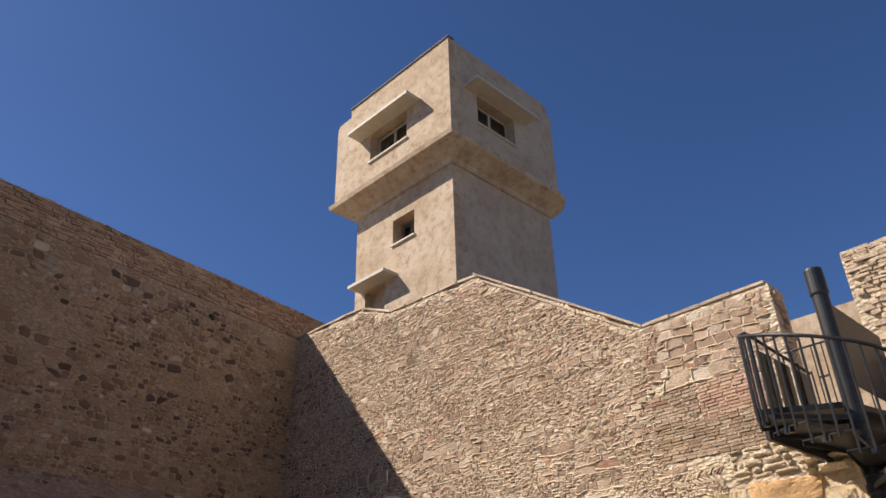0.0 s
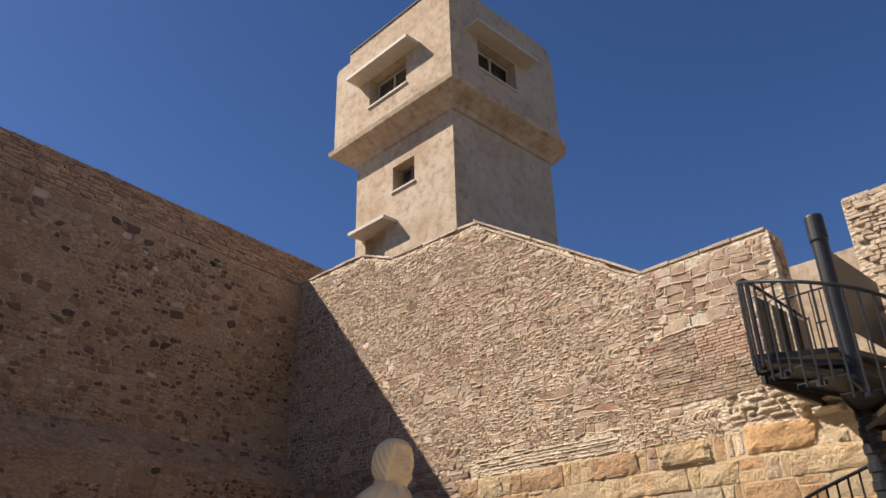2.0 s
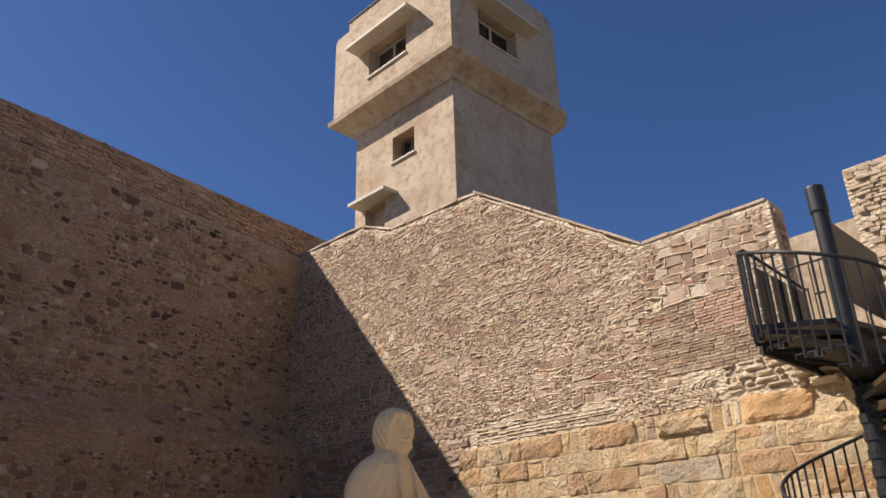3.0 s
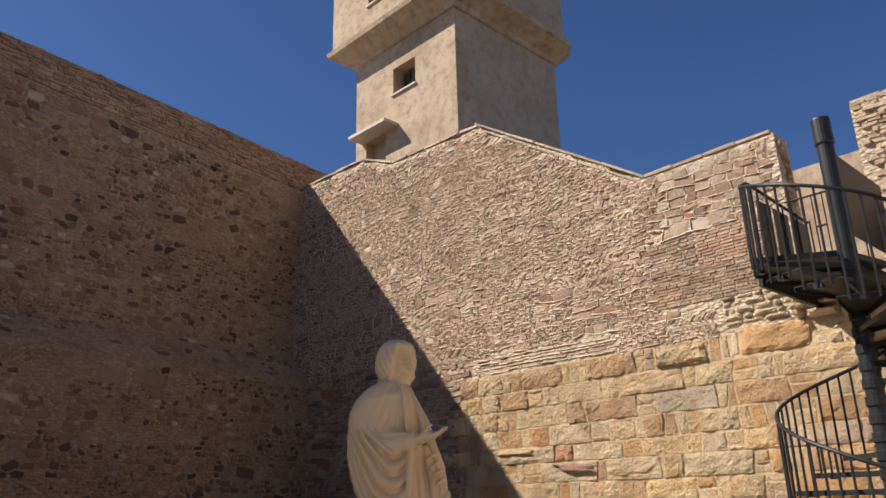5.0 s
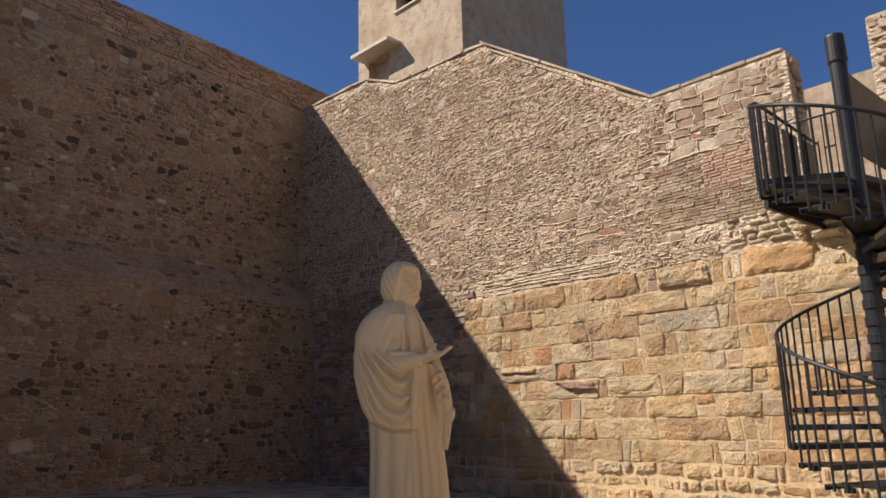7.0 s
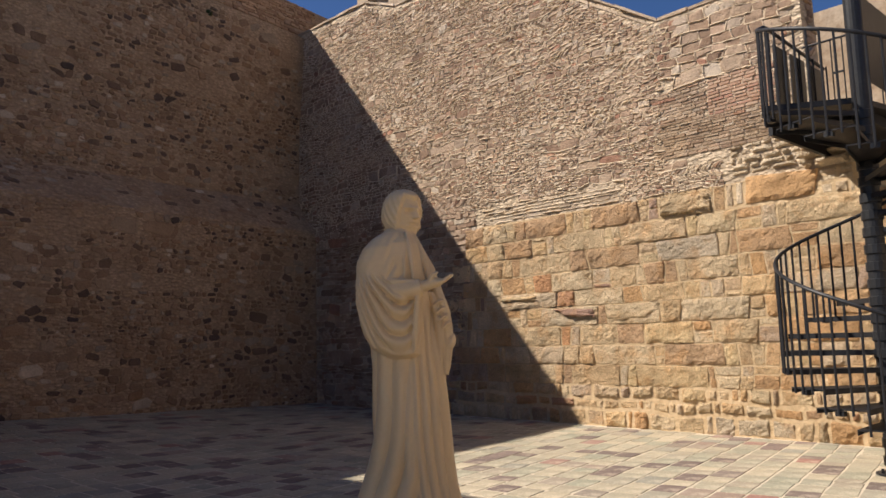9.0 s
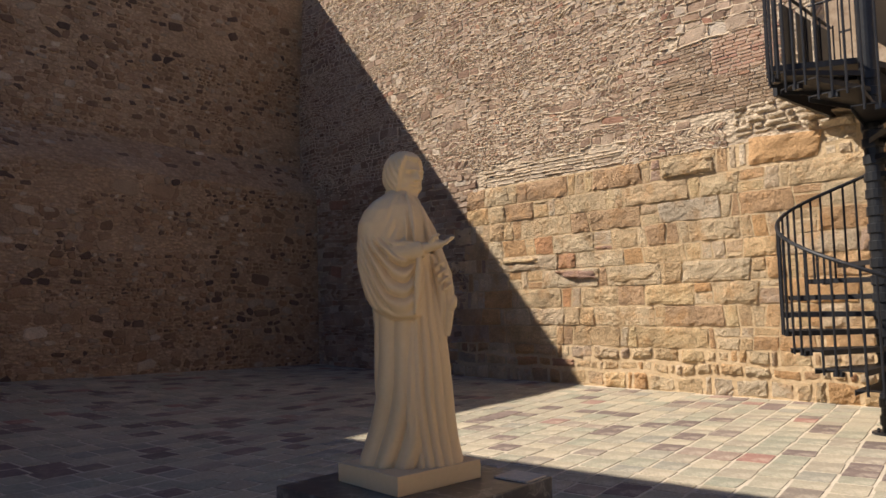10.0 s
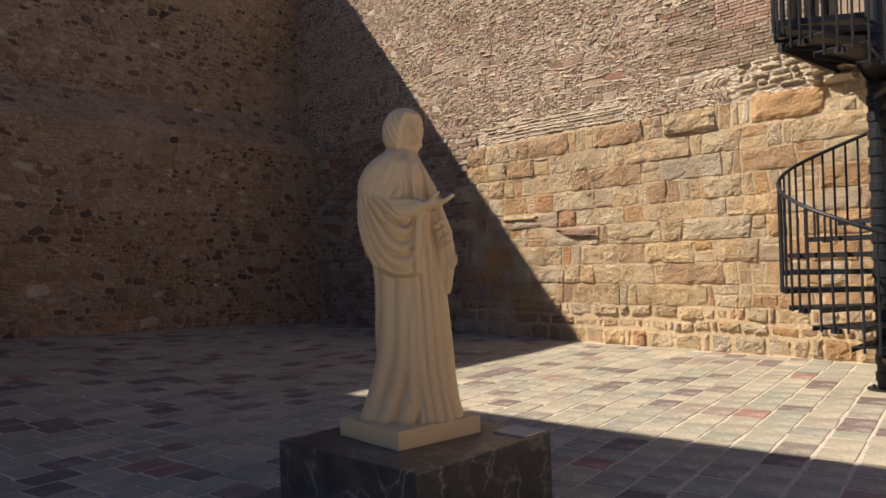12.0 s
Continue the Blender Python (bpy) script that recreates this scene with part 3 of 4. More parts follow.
def step(a, b, x):
    k = min(1.0, max(0.0, (x - a) / (b - a)))
    return k * k * (3 - 2 * k)


def densify(ctl, n):
    ctl = np.array(ctl)
    return [tuple([z] + [float(np.interp(z, ctl[:, 0], ctl[:, c])) for c in range(1, ctl.shape[1])]) for z in np.linspace(ctl[0, 0], ctl[-1, 0], n)]


def bell(x, w):
    return math.exp(-(x / w) ** 2)


def carved_head(bm):
    """Head looking along +x, its middle at the origin: face, short hair and full beard in one skin."""
    tube(bm, [(-0.045, 0, -0.24), (-0.03, 0, -0.06)], [0.085, 0.07], 16)

    def skin(v, t):
        th = abs((t + math.pi) % (2 * math.pi) - math.pi)
        r = math.sqrt(max(0.0, 1 - abs(v) ** 2.3))
        add = (0.010 + 0.034 * (0.22 - v) / 0.42) * bell(th, 0.17) * step(0.26, 0.16, v) * step(-0.26, -0.18, v)
        add += 0.014 * bell(v - 0.26, 0.075) * bell(th, 0.72)
        add -= 0.026 * bell(v - 0.08, 0.11) * bell(th - 0.42, 0.22)
        add += 0.009 * bell(v - 0.06, 0.05) * bell(th - 0.42, 0.13)
        add += 0.006 * bell(v + 0.16, 0.13) * bell(th - 0.6, 0.22)
        add += 0.016 * bell(v + 0.37, 0.07) * bell(th, 0.5)
        add -= 0.014 * bell(v + 0.49, 0.04) * bell(th, 0.32)
        add += (0.016 + 0.004 * pleat(th * 3.5 + 5 * v)) * step(-0.36, -0.6, v) * step(1.5, 1.1, th)
        hair = max(step(0.58, 0.74, v - 0.10 * th), step(0.95, 1.12, th + 0.30 * max(0.0, v))) * step(-0.98, -0.85, v)
        add += hair * (0.024 + 0.011 * pleat(t * 3.6 + 2.2 * v + 0.5 * math.sin(2 * t))) * (0.4 + 0.6 * r)
        back = max(0.0, -math.cos(t))
        return ((0.096 + 0.012 * back) * r * math.cos(t) + add * math.cos(t), 0.080 * r * math.sin(t) + add * math.sin(t), 0.122 * v + 0.014 * hair * max(0.0, v))

    loft(bm, list(np.linspace(-0.98, 0.995, 110)), 180, skin)

    def beard(row, t):
        v, a, d = row
        w = 0.004 * pleat(t * 3.2 + 7.0 * v)
        return (0.046 + (a + w) * math.cos(t) - 0.018 * v, (d + w) * math.sin(t), -0.080 - 0.085 * v)

    loft(bm, [(-0.05, 0.03, 0.052), (0.1, 0.044, 0.062), (0.35, 0.050, 0.060), (0.6, 0.050, 0.053), (0.82, 0.044, 0.042), (1.0, 0.028, 0.028), (1.06, 0.01, 0.012)], 60, beard)


def robed_figure():
    """x: the way the figure looks, y: away from the court's open side, z up."""
    bm = bmesh.new()
    # robe: height, centre x, half width, half depth
    rows = densify([(0.60, 0.015, 0.318, 0.25), (0.64, 0.012, 0.308, 0.245), (0.72, 0.02, 0.280, 0.235), (0.85, 0.03, 0.254, 0.222),
                    (1.0, 0.035, 0.240, 0.212), (1.2, 0.032, 0.228, 0.202), (1.4, 0.03, 0.222, 0.198), (1.6, 0.01, 0.215, 0.20),
                    (1.8, -0.02, 0.21, 0.210), (1.95, -0.04, 0.208, 0.222), (2.08, -0.05, 0.196, 0.222), (2.16, -0.045, 0.165, 0.200), (2.22, -0.03, 0.115, 0.135), (2.28, 0.0, 0.07, 0.075)], 110)

    def robe(row, t):
        z, cx, a, d = row
        u = cx + a * math.cos(t)
        drop = max(0.0, 1.5 - z)
        sway = 0.03 * math.sin(5 * z + 4 * u)
        broad = 0.052 * pleat((u + 0.17 * drop + sway) / 0.118 + 0.2) * (0.45 + 0.6 * drop)
        fine = 0.027 * pleat((u - 0.07 * drop * (u + 0.2) / 0.3) / 0.046 + 0.15 * math.sin(7 * z + 9 * u))
        k = step(0.045, 0.085, u - 0.03 * drop)
        w = ((1 - k) * broad + k * fine) * step(2.0, 1.6, z)
        return (cx + (a + 0.6 * w) * math.cos(t), (d + w) * math.sin(t), z)

    loft(bm, rows, 260, robe)
    # one long fold from the sleeve to the hem
    fold(bm, bez((0.06, -0.180, 1.45), (0.03, -0.190, 1.0), (0.045, -0.245, 0.60), 16), 0.024)
    # mantle over the near shoulder and arm, its wide sleeve hanging in loops
    rows = densify([(1.47, 0.010, 0.098, 0.14), (1.49, 0.008, 0.122, 0.175), (1.53, -0.025, 0.160, 0.190), (1.60, -0.044, 0.180, 0.196), (1.70, -0.060, 0.196, 0.197), (1.80, -0.069, 0.202, 0.194), (1.89, -0.080, 0.195, 0.186),
                    (1.95, -0.100, 0.172, 0.168), (2.05, -0.118, 0.150, 0.155), (2.13, -0.105, 0.125, 0.135), (2.19, -0.08, 0.095, 0.10), (2.23, -0.05, 0.06, 0.06)], 120)

    def mantle(row, t):
        z, cx, a, d = row
        c = math.copysign(abs(math.cos(t)) ** 0.75, math.cos(t))
        u = cx + a * c
        du = u - 0.015
        hang = (1.93 - z) + (6.0 if du < 0 else 14.0) * du * du
        side = max(0.0, -math.sin(t)) ** 0.6
        low = step(1.99, 1.88, z) * step(1.47, 1.60, z) * step(0.0, 0.06, hang)
        ripple = 0.25 * noise.noise(Vector((u * 6, z * 5, 1.7)))
        w = 0.072 * pleat(max(0.0, hang) ** 0.85 / 0.098 + ripple) * side * low * (0.75 + 0.6 * noise.noise(Vector((u * 5 + 3, z * 4, 0.3))))
        fall = (u + 0.42 * (2.22 - z)) / 0.062 + 0.4 * noise.noise(Vector((u * 7, z * 3, 5.1)))
        q = 0.026 * pleat(fall) * side * step(1.86, 1.98, z) * step(2.25, 2.15, z) * (0.10 + 0.90 * step(-0.10, 0.0, u))
        return (cx + (a + 0.4 * w) * c, -0.085 + (d + w + q) * math.sin(t), z)

    loft(bm, rows, 200, mantle)
    # sleeve over the raised forearm
    tube(bm, [(-0.06, -0.215, 1.86), (0.03, -0.232, 1.862), (0.10, -0.240, 1.872), (0.135, -0.240, 1.882)], [0.062, 0.058, 0.055, 0.050], 18)
    tube(bm, [(0.10, -0.238, 1.875), (0.19, -0.236, 1.898)], [0.036, 0.031], 14)
    fold(bm, bez((0.118, -0.262, 1.885), (0.105, -0.275, 1.70), (0.085, -0.245, 1.50), 14), 0.020)
    fold(bm, bez((-0.18, -0.19, 1.95), (-0.05, -0.275, 1.915), (0.12, -0.262, 1.915), 10), 0.016)
    # lapels of the mantle on both sides of the tunic
    fold(bm, bez((0.035, -0.125, 2.235), (0.085, -0.205, 2.08), (0.085, -0.212, 1.90), 14), 0.016)
    fold(bm, bez((0.005, -0.130, 2.225), (0.045, -0.225, 2.08), (0.035, -0.222, 1.90), 14), 0.010)
    fold(bm, bez((0.075, -0.055, 2.225), (0.150, -0.105, 2.10), (0.175, -0.115, 1.88), 14), 0.018)
    # open palm
    blob(bm, (0.205, -0.235, 1.902), (0.062, 0.040, 0.030), (0, -14, 0))
    for dy, ln in ((-0.028, 0.085), (-0.010, 0.098), (0.008, 0.095), (0.024, 0.08)):
        tube(bm, [(0.235, -0.235 + dy, 1.905), (0.27, -0.235 + dy, 1.917), (0.225 + ln, -0.235 + dy, 1.95)], [0.013, 0.012, 0.008], 8)
    tube(bm, [(0.18, -0.255, 1.91), (0.205, -0.272, 1.95), (0.235, -0.264, 1.965)], [0.015, 0.013, 0.008], 8)
    # far arm reaching down with gathered cloth round the wrist
    tube(bm, [(0.05, 0.10, 2.14), (0.12, 0.09, 2.0), (0.17, 0.03, 1.86), (0.235, -0.03, 1.72), (0.275, -0.07, 1.59)], [0.07, 0.075, 0.07, 0.058, 0.034], 14)
    blob(bm, (0.285, -0.08, 1.555), (0.032, 0.03, 0.055), (0, 18, 0))
    for k in range(4):
        zc = 1.80 - 0.045 * k
        tube(bm, [(0.185 + 0.018 * k, -0.115 - 0.006 * k, zc - 0.03), (0.222 + 0.018 * k, -0.112 - 0.004 * k, zc), (0.255 + 0.012 * k, -0.080, zc + 0.012)], [0.008, 0.011, 0.008], 8)
    fold(bm, bez((0.19, -0.06, 1.90), (0.30, -0.08, 1.70), (0.25, -0.06, 1.36), 12), 0.040)
    fold(bm, bez((0.17, -0.09, 1.86), (0.25, -0.10, 1.66), (0.21, -0.09, 1.40), 12), 0.026)
    first = len(bm.verts)
    carved_head(bm)
    bm.verts.ensure_lookup_table()
    turn = pose(0.008, -0.01, 2.362, 0, 8, -40) @ Matrix.Diagonal((1.12, 1.12, 1.12, 1))
    for v in bm.verts[first:]:
        v.co = turn @ v.co
    return bm


statue = part("statue", robed_figure(), M_STATUE, None)
statue.matrix_world = pose(-0.285, 4.62, 0, 0, 0, -3) @ Matrix.Diagonal((1, 1, 0.985, 1)) @ Matrix.Translation((0, 0, 0.009))
for p in statue.data.polygons:
    p.use_smooth = True
rm = statue.modifiers.new("skin", "REMESH")
rm.mode = "VOXEL"
rm.voxel_size = 0.0052
rm.use_smooth_shade = True
sm = statue.modifiers.new("soften", "SMOOTH")
sm.iterations = 1
sm.factor = 0.5
tagged(statue, "cream cast stone statue of a robed bearded scholar", "statue")

# ---- masonry: stones, blocks and tiles ----
rng = np.random.default_rng(7)


def stone_mesh(quad, proud, back, rough=0.12, inset=0.16, cut=(0.08, 0.28)):
    """Rounded irregular stone on the quad's four (x, z) corners, its face proud of the wall's y = 0."""
    q = np.asarray(quad)
    c = q.mean(0)
    size = min(np.linalg.norm(q[1] - q[0]), np.linalg.norm(q[3] - q[0]))
    out = []
    for i in range(4):
        a, p, n = q[i - 1], q[i], q[(i + 1) % 4]
        k1, k2 = rng.uniform(*cut, 2)
        la, ln = np.linalg.norm(a - p), np.linalg.norm(n - p)
        out.append(p + (a - p) / la * min(k1 * size, 0.45 * la))
        out.append(p + (n - p) / ln * min(k2 * size, 0.45 * ln))
    out = np.array(out) + rng.normal(0, rough * 0.22 * size, (8, 2))
    inner = c + (out - c) * (1 - inset * min(1.0, size / 0.1) * 0.8) 
    tilt = rng.normal(0, 0.12, 2) * proud / max(size, 0.05)
    vs = []
    for p in out:
        vs.append((p[0], back, p[1]))
    for p in c + (out - c) * 0.985:
        vs.append((p[0], -proud * 0.55, p[1]))
    for p in inner:
        dy = proud + float((p - c) @ tilt) + rng.normal(0, proud * 0.08)
        vs.append((p[0], -max(dy, proud * 0.6), p[1]))
    fs = []
    for r in (0, 8):
        for i in range(8):
            j = (i + 1) % 8
            fs.append((r + i, r + j, r + 8 + j, r + 8 + i))
    fs.append(tuple(range(16, 24)))
    return vs, fs


def block_mesh(quad, proud, back, wear=0.02, edge=0.014):
    """Weathered squared block: a worn face with rounded arrises, on four (x, z) corners."""
    q = np.asarray(quad)
    wide, high = np.linalg.norm(q[1] - q[0]), np.linalg.norm(q[3] - q[0])
    eu, ev = min(0.22, edge / wide), min(0.22, edge / high)
    us = (0.0, eu, *np.linspace(eu, 1 - eu, max(4, min(13, int(wide / 0.075) + 2)))[1:-1], 1 - eu, 1.0)
    vs_ = (0.0, ev, *np.linspace(ev, 1 - ev, max(4, min(8, int(high / 0.065) + 2)))[1:-1], 1 - ev, 1.0)
    tilt = rng.normal(0, 0.16, 2)
    off = rng.uniform(0, 50)
    soft = min(1.0, min(wide, high) / 0.4)
    mid = q.mean(0)
    verts, faces = [], []
    for j, v in enumerate(vs_):
        for i, u in enumerate(us):
            p = (q[0] * (1 - u) + q[1] * u) * (1 - v) + (q[3] * (1 - u) + q[2] * u) * v
            ri, rj = i in (0, len(us) - 1), j in (0, len(vs_) - 1)
            if ri or rj:
                k = rng.uniform(0, 0.006) + (rng.uniform(0.005, 0.035) * soft if ri and rj else 0)
                p = p + (mid - p) / max(1e-6, np.linalg.norm(mid - p)) * k
                y = back
            else:
                p = p + rng.normal(0, 0.006 * soft, 2)
                near_rim = i in (1, len(us) - 2) or j in (1, len(vs_) - 2)
                lump = noise.noise(Vector((p[0] * 3.1 + off, p[1] * 3.4, 2.0))) + 0.6 * noise.noise(Vector((p[0] * 9.0, p[1] * 9.5 + off, 5.0))) + 0.12 * rng.normal(0, 1)
                y = -max(0.009, proud * (1 + tilt[0] * (u - 0.5) + tilt[1] * (v - 0.5)) * (rng.uniform(0.3, 0.9) if near_rim else 1.0) + wear * soft * lump)
            verts.append((p[0], y, p[1]))
    w = len(us)
    for j in range(len(vs_) - 1):
        for i in range(w - 1):
            a = j * w + i
            faces.append((a, a + 1, a + w + 1, a + w))
    return verts, faces


def weathered(name, quads, proud, mat, parent, back=0.02, **kw):
    for q in quads:
        v, f = block_mesh(q, rng.uniform(*proud), back, **kw)
        ob = new(name, mesh_of(name, v, f, mat))
        ob.parent = parent


def patchwork(s0, s1, z0, z1, keep, amp, scale, seed, unit=1.0, slant=0.06, aspect=3.6, ribs=None):
    """Rubble laid in patches: thick, middling and thin courses, and stones set on the slant."""
    quads = []
    z = z0
    while z < z1:
        band = rng.uniform(0.20, 0.36) * unit
        s = s0 - rng.uniform(0, 1)
        while s < s1:
            ln = rng.uniform(0.5, 2.0) * unit
            style = rng.choice(5, p=[0.10, 0.36, 0.36, 0.18 - slant, slant])
            if style == 4:
                rows, hh = 2, band / 2
            else:
                rows, hh = style + 1, band / (style + 1)
            for r in range(rows):
                a = s + rng.uniform(-0.04, 0.04)
                zz = z + r * hh
                while a < s + ln:
                    if style == 4:
                        w = rng.uniform(0.05, 0.09) * unit
                        sk = 0.5 * hh * (1 if r % 2 else -1)
                    else:
                        w = hh * rng.uniform(1.0, aspect)
                        sk = rng.normal(0, 0.10) * hh
                    j = rng.uniform(0.003, 0.011)
                    t = rng.normal(0, 0.05) * w
                    k = rng.normal(0, 0.07, 4) * hh
                    q = [(a + j - sk, zz + j + k[0]), (a + w - j - sk, zz + j + t + k[1]), (a + w - j + sk, zz + hh - j + t + k[2]), (a + j + sk, zz + hh - j + k[3])]
                    q = [warp(x, y, amp, scale, seed) for x, y in q]
                    if all(keep(x, y) for x, y in q):
                        quads.append(q)
                        if ribs is not None:
                            if rng.random() < 0.92:
                                ribs.append((q[0], q[1]))
                            if rng.random() < 0.78:
                                ribs.append((q[0], q[3]))
                    a += w
            s += ln
        z += band
    return quads


def pointing(edges, label, parent):
    """Mortar smeared proud along the beds and sides of the stones, edge by edge."""
    vs, fs = [], []
    for a, b in edges:
        a, b = np.array(a), np.array(b)
        d = b - a
        ln = np.linalg.norm(d)
        if ln < 0.02:
            continue
        nrm = np.array([-d[1], d[0]]) / ln
        p0, h0 = rng.uniform(0.012, 0.044), rng.uniform(0.008, 0.017)
        o = len(vs)
        n_ = max(2, int(ln / 0.06))
        for i in range(n_ + 1):
            c = a - d * 0.06 + d * 1.12 * i / n_ + nrm * rng.normal(-0.002, 0.004)
            end = 0.45 if i in (0, n_) else rng.uniform(0.6, 1.2)
            p, h = p0 * end, h0 * rng.uniform(0.6, 1.4)
            for k, y in ((-1.2, 0.01), (-0.4, -p), (0.4, -p * 0.85), (1.3, 0.01)):
                e = c + nrm * h * k
                vs.append((e[0], y, e[1]))
        for i in range(n_):
            for k in range(3):
                m = o + 4 * i + k
                fs.append((m, m + 4, m + 5, m + 1))
    ob = new("pointing", mesh_of("pointing", vs, fs, M_POINTING))
    ob.parent = parent
    return tagged(ob, label, kind="stuff")


def warp(s, z, amp, scale, seed):
    v = noise.noise(Vector((s / scale, z / (scale * 0.6), seed)))
    w = noise.noise(Vector((s / (scale * 0.35), z / (scale * 0.3), seed + 9)))
    return s + amp * 0.3 * w, z + amp * v + amp * 0.22 * w


def courses(s0, s1, z0, z1, h, w, joint, amp=0.0, scale=1.2, seed=0.0, keep=None, skip=0.0):
    """Quads of stones laid in rough courses. h and w: (least, most)."""
    quads = []
    z = z0
    while z < z1 - h[0] * 0.5:
        hh = min(rng.uniform(*h), z1 - z)
        s = s0 - rng.uniform(0, w[0])
        while s < s1:
            ww = rng.uniform(*w) if rng.random() > 0.18 else rng.uniform(w[0] * 0.6, w[0])
            a, b = max(s, s0), min(s + ww, s1)
            j1, j2 = joint * rng.uniform(0.4, 1.5, 2)
            if b - a > w[0] * 0.4 and rng.random() >= skip:
                sh = rng.normal(0, 0.12, 4) * hh * 0.5
                q = [(a + j1, z + j2 + abs(sh[0]) * 0.4), (b - j1, z + j2 + abs(sh[1]) * 0.4), (b - j1, z + hh - j2 + sh[2] * 0.4), (a + j1, z + hh - j2 + sh[3] * 0.4)]
                if amp:
                    q = [warp(x, y, amp, scale, seed) for x, y in q]
                if keep is None or all(keep(x, y) for x, y in q):
                    quads.append(q)
            s += ww
        z += hh
    return quads


def gable_top(s):
    for (a, za), (b, zb) in zip(TOPS, TOPS[1:]):
        if a <= s <= b:
            return za + (zb - za) * (s - a) / (b - a)
    return -1


TOPS = [(-10.3, 10.3), (-6.1, 10.16), (-4.9, 9.66), (-1.86, 9.49), (2.1, 6.89), (4.43, 6.89), (4.431, 4.0), (5.569, 4.0), (5.57, 6.88), (8.6, 6.93)]


def joined(name, quads, proud, mat, parent, label, back=0.03, **kw):
    vs, fs = [], []
    for q in quads:
        v, f = stone_mesh(q, rng.uniform(*proud), back, **kw)
        o = len(vs)
        vs += v
        fs += [tuple(i + o for i in g) for g in f]
    ob = new(name, mesh_of(name, vs, fs, mat))
    ob.parent = parent
    return tagged(ob, label, kind="stuff")


def singles(name, quads, proud, mat, parent, back=0.03, **kw):
    for q in quads:
        v, f = stone_mesh(q, rng.uniform(*proud), back, **kw)
        ob = new(name, mesh_of(name, v, f, mat))
        ob.parent = parent


# coping along the gabled top
def coping(s0, z0, s1, z1, th, out, ln):
    n = max(1, int(math.hypot(s1 - s0, z1 - z0) / ln))
    quads = []
    for i in range(n):
        a, b = (i + 0.003) / n, (i + 0.997) / n
        pa = (s0 + (s1 - s0) * a, z0 + (z1 - z0) * a)
        pb = (s0 + (s1 - s0) * b, z0 + (z1 - z0) * b)
        k = rng.normal(0, 0.008, 2)
        quads.append([(pa[0], pa[1] - th), (pb[0], pb[1] - th), (pb[0], pb[1] + k[0]), (pa[0], pa[1] + k[1])])
    singles("coping_stone", quads, (out * 0.7, out * 1.2), M_CAP, wall_main, back=0.3)


M_RUBBLE_1 = stone_material("rubble_stone_single", RUBBLE, single=True, bump_d=0.035, patch=((0.50, 0.37, 0.22), 0.45))
M_CAP = stone_material("coping_mortar", [(0.0, (0.50, 0.39, 0.28)), (1.0, (0.66, 0.53, 0.40))], single=True, bump_d=0.03)
coping(-9.2, 10.31, -6.1, 10.19, 0.06, 0.035, 0.55)
coping(-6.1, 10.19, -4.9, 9.69, 0.06, 0.035, 0.5)
coping(-4.9, 9.69, -1.86, 9.52, 0.06, 0.035, 0.55)
coping(-1.86, 9.52, 2.1, 6.92, 0.055, 0.05, 0.8)
coping(-1.7, 9.31, 1.95, 6.89, 0.05, 0.03, 0.7)
coping(2.1, 6.92, 4.4, 6.93, 0.055, 0.03, 0.5)
coping(5.58, 6.9, 8.5, 6.95, 0.06, 0.03, 0.4)

# ashlar base of the rampart: large squared sandstone blocks in golden mortar
part("bedding", prism([(-3.3, -0.2), (8.4, -0.2), (8.4, 3.86), (-2.25, 3.86)], -0.004, 0.2), M_BEDDING, wall_main, "golden mortar bed behind the sandstone blocks")
blocks, infill = [], []
edge_z = lambda s, z: 0.022 * noise.noise(Vector((s * 0.55, z * 3.1, 4.0))) + 0.014 * noise.noise(Vector((s * 2.6, z * 3.1, 7.0)))


def lay(z0, z1, *joints):
    """One course of blocks: its upright joints where they stand, made-up lengths past them."""
    line = list(joints)
    while line[0] > -2.3 - 0.28 * (3.9 - z0):
        line.insert(0, line[0] - rng.choice([rng.uniform(0.12, 0.22), rng.uniform(0.4, 0.9)]))
    while line[-1] < 8.3:
        line.append(line[-1] + rng.choice([rng.uniform(0.12, 0.22), rng.uniform(0.3, 0.6), rng.uniform(0.7, 1.2)]))
    lean = [rng.normal(0, 0.018) for _ in line]
    for k in range(len(line) - 1):
        a, b = line[k], line[k + 1]
        j1, j2 = rng.uniform(0.0, 0.006, 2)
        q = [(a + j1 - lean[k], z0 + edge_z(a, z0) + j2), (b - j1 - lean[k + 1], z0 + edge_z(b, z0) + j2),
             (b - j1 + lean[k + 1], z1 + edge_z(b, z1) - j2), (a + j1 + lean[k], z1 + edge_z(a, z1) - j2)]
        if 0.15 < b - a < 0.45 and rng.random() < 0.3:
            c = 0.5 + rng.normal(0, 0.1)
            m0, m1 = [(1 - c) * np.array(q[0]) + c * np.array(q[3]), (1 - c) * np.array(q[1]) + c * np.array(q[2])]
            infill.extend([[q[0], q[1], m1 - [0, 0.006], m0 - [0, 0.006]], [m0 + [0, 0.006], m1 + [0, 0.006], q[2], q[3]]])
        elif b - a < 0.26:
            infill.append(q)
        else:
            blocks.append(q)


lay(3.46, 3.85, -2.18, -1.53, -1.29, -1.03, -0.04, 0.14, 0.35, 0.52, 1.53, 1.71, 1.9, 2.89, 3.08, 3.33)
lay(3.12, 3.46, -2.08, -1.62, -0.88, -0.52, -0.34, 0.8, 0.97, 1.14, 2.39, 2.59, 3.23, 3.63, 3.86)
lay(2.75, 3.12, -2.1, -1.68, -1.43, -1.21, 0.02, 0.4, 1.49, 1.82, 2.92, 3.1, 3.22, 4.05)
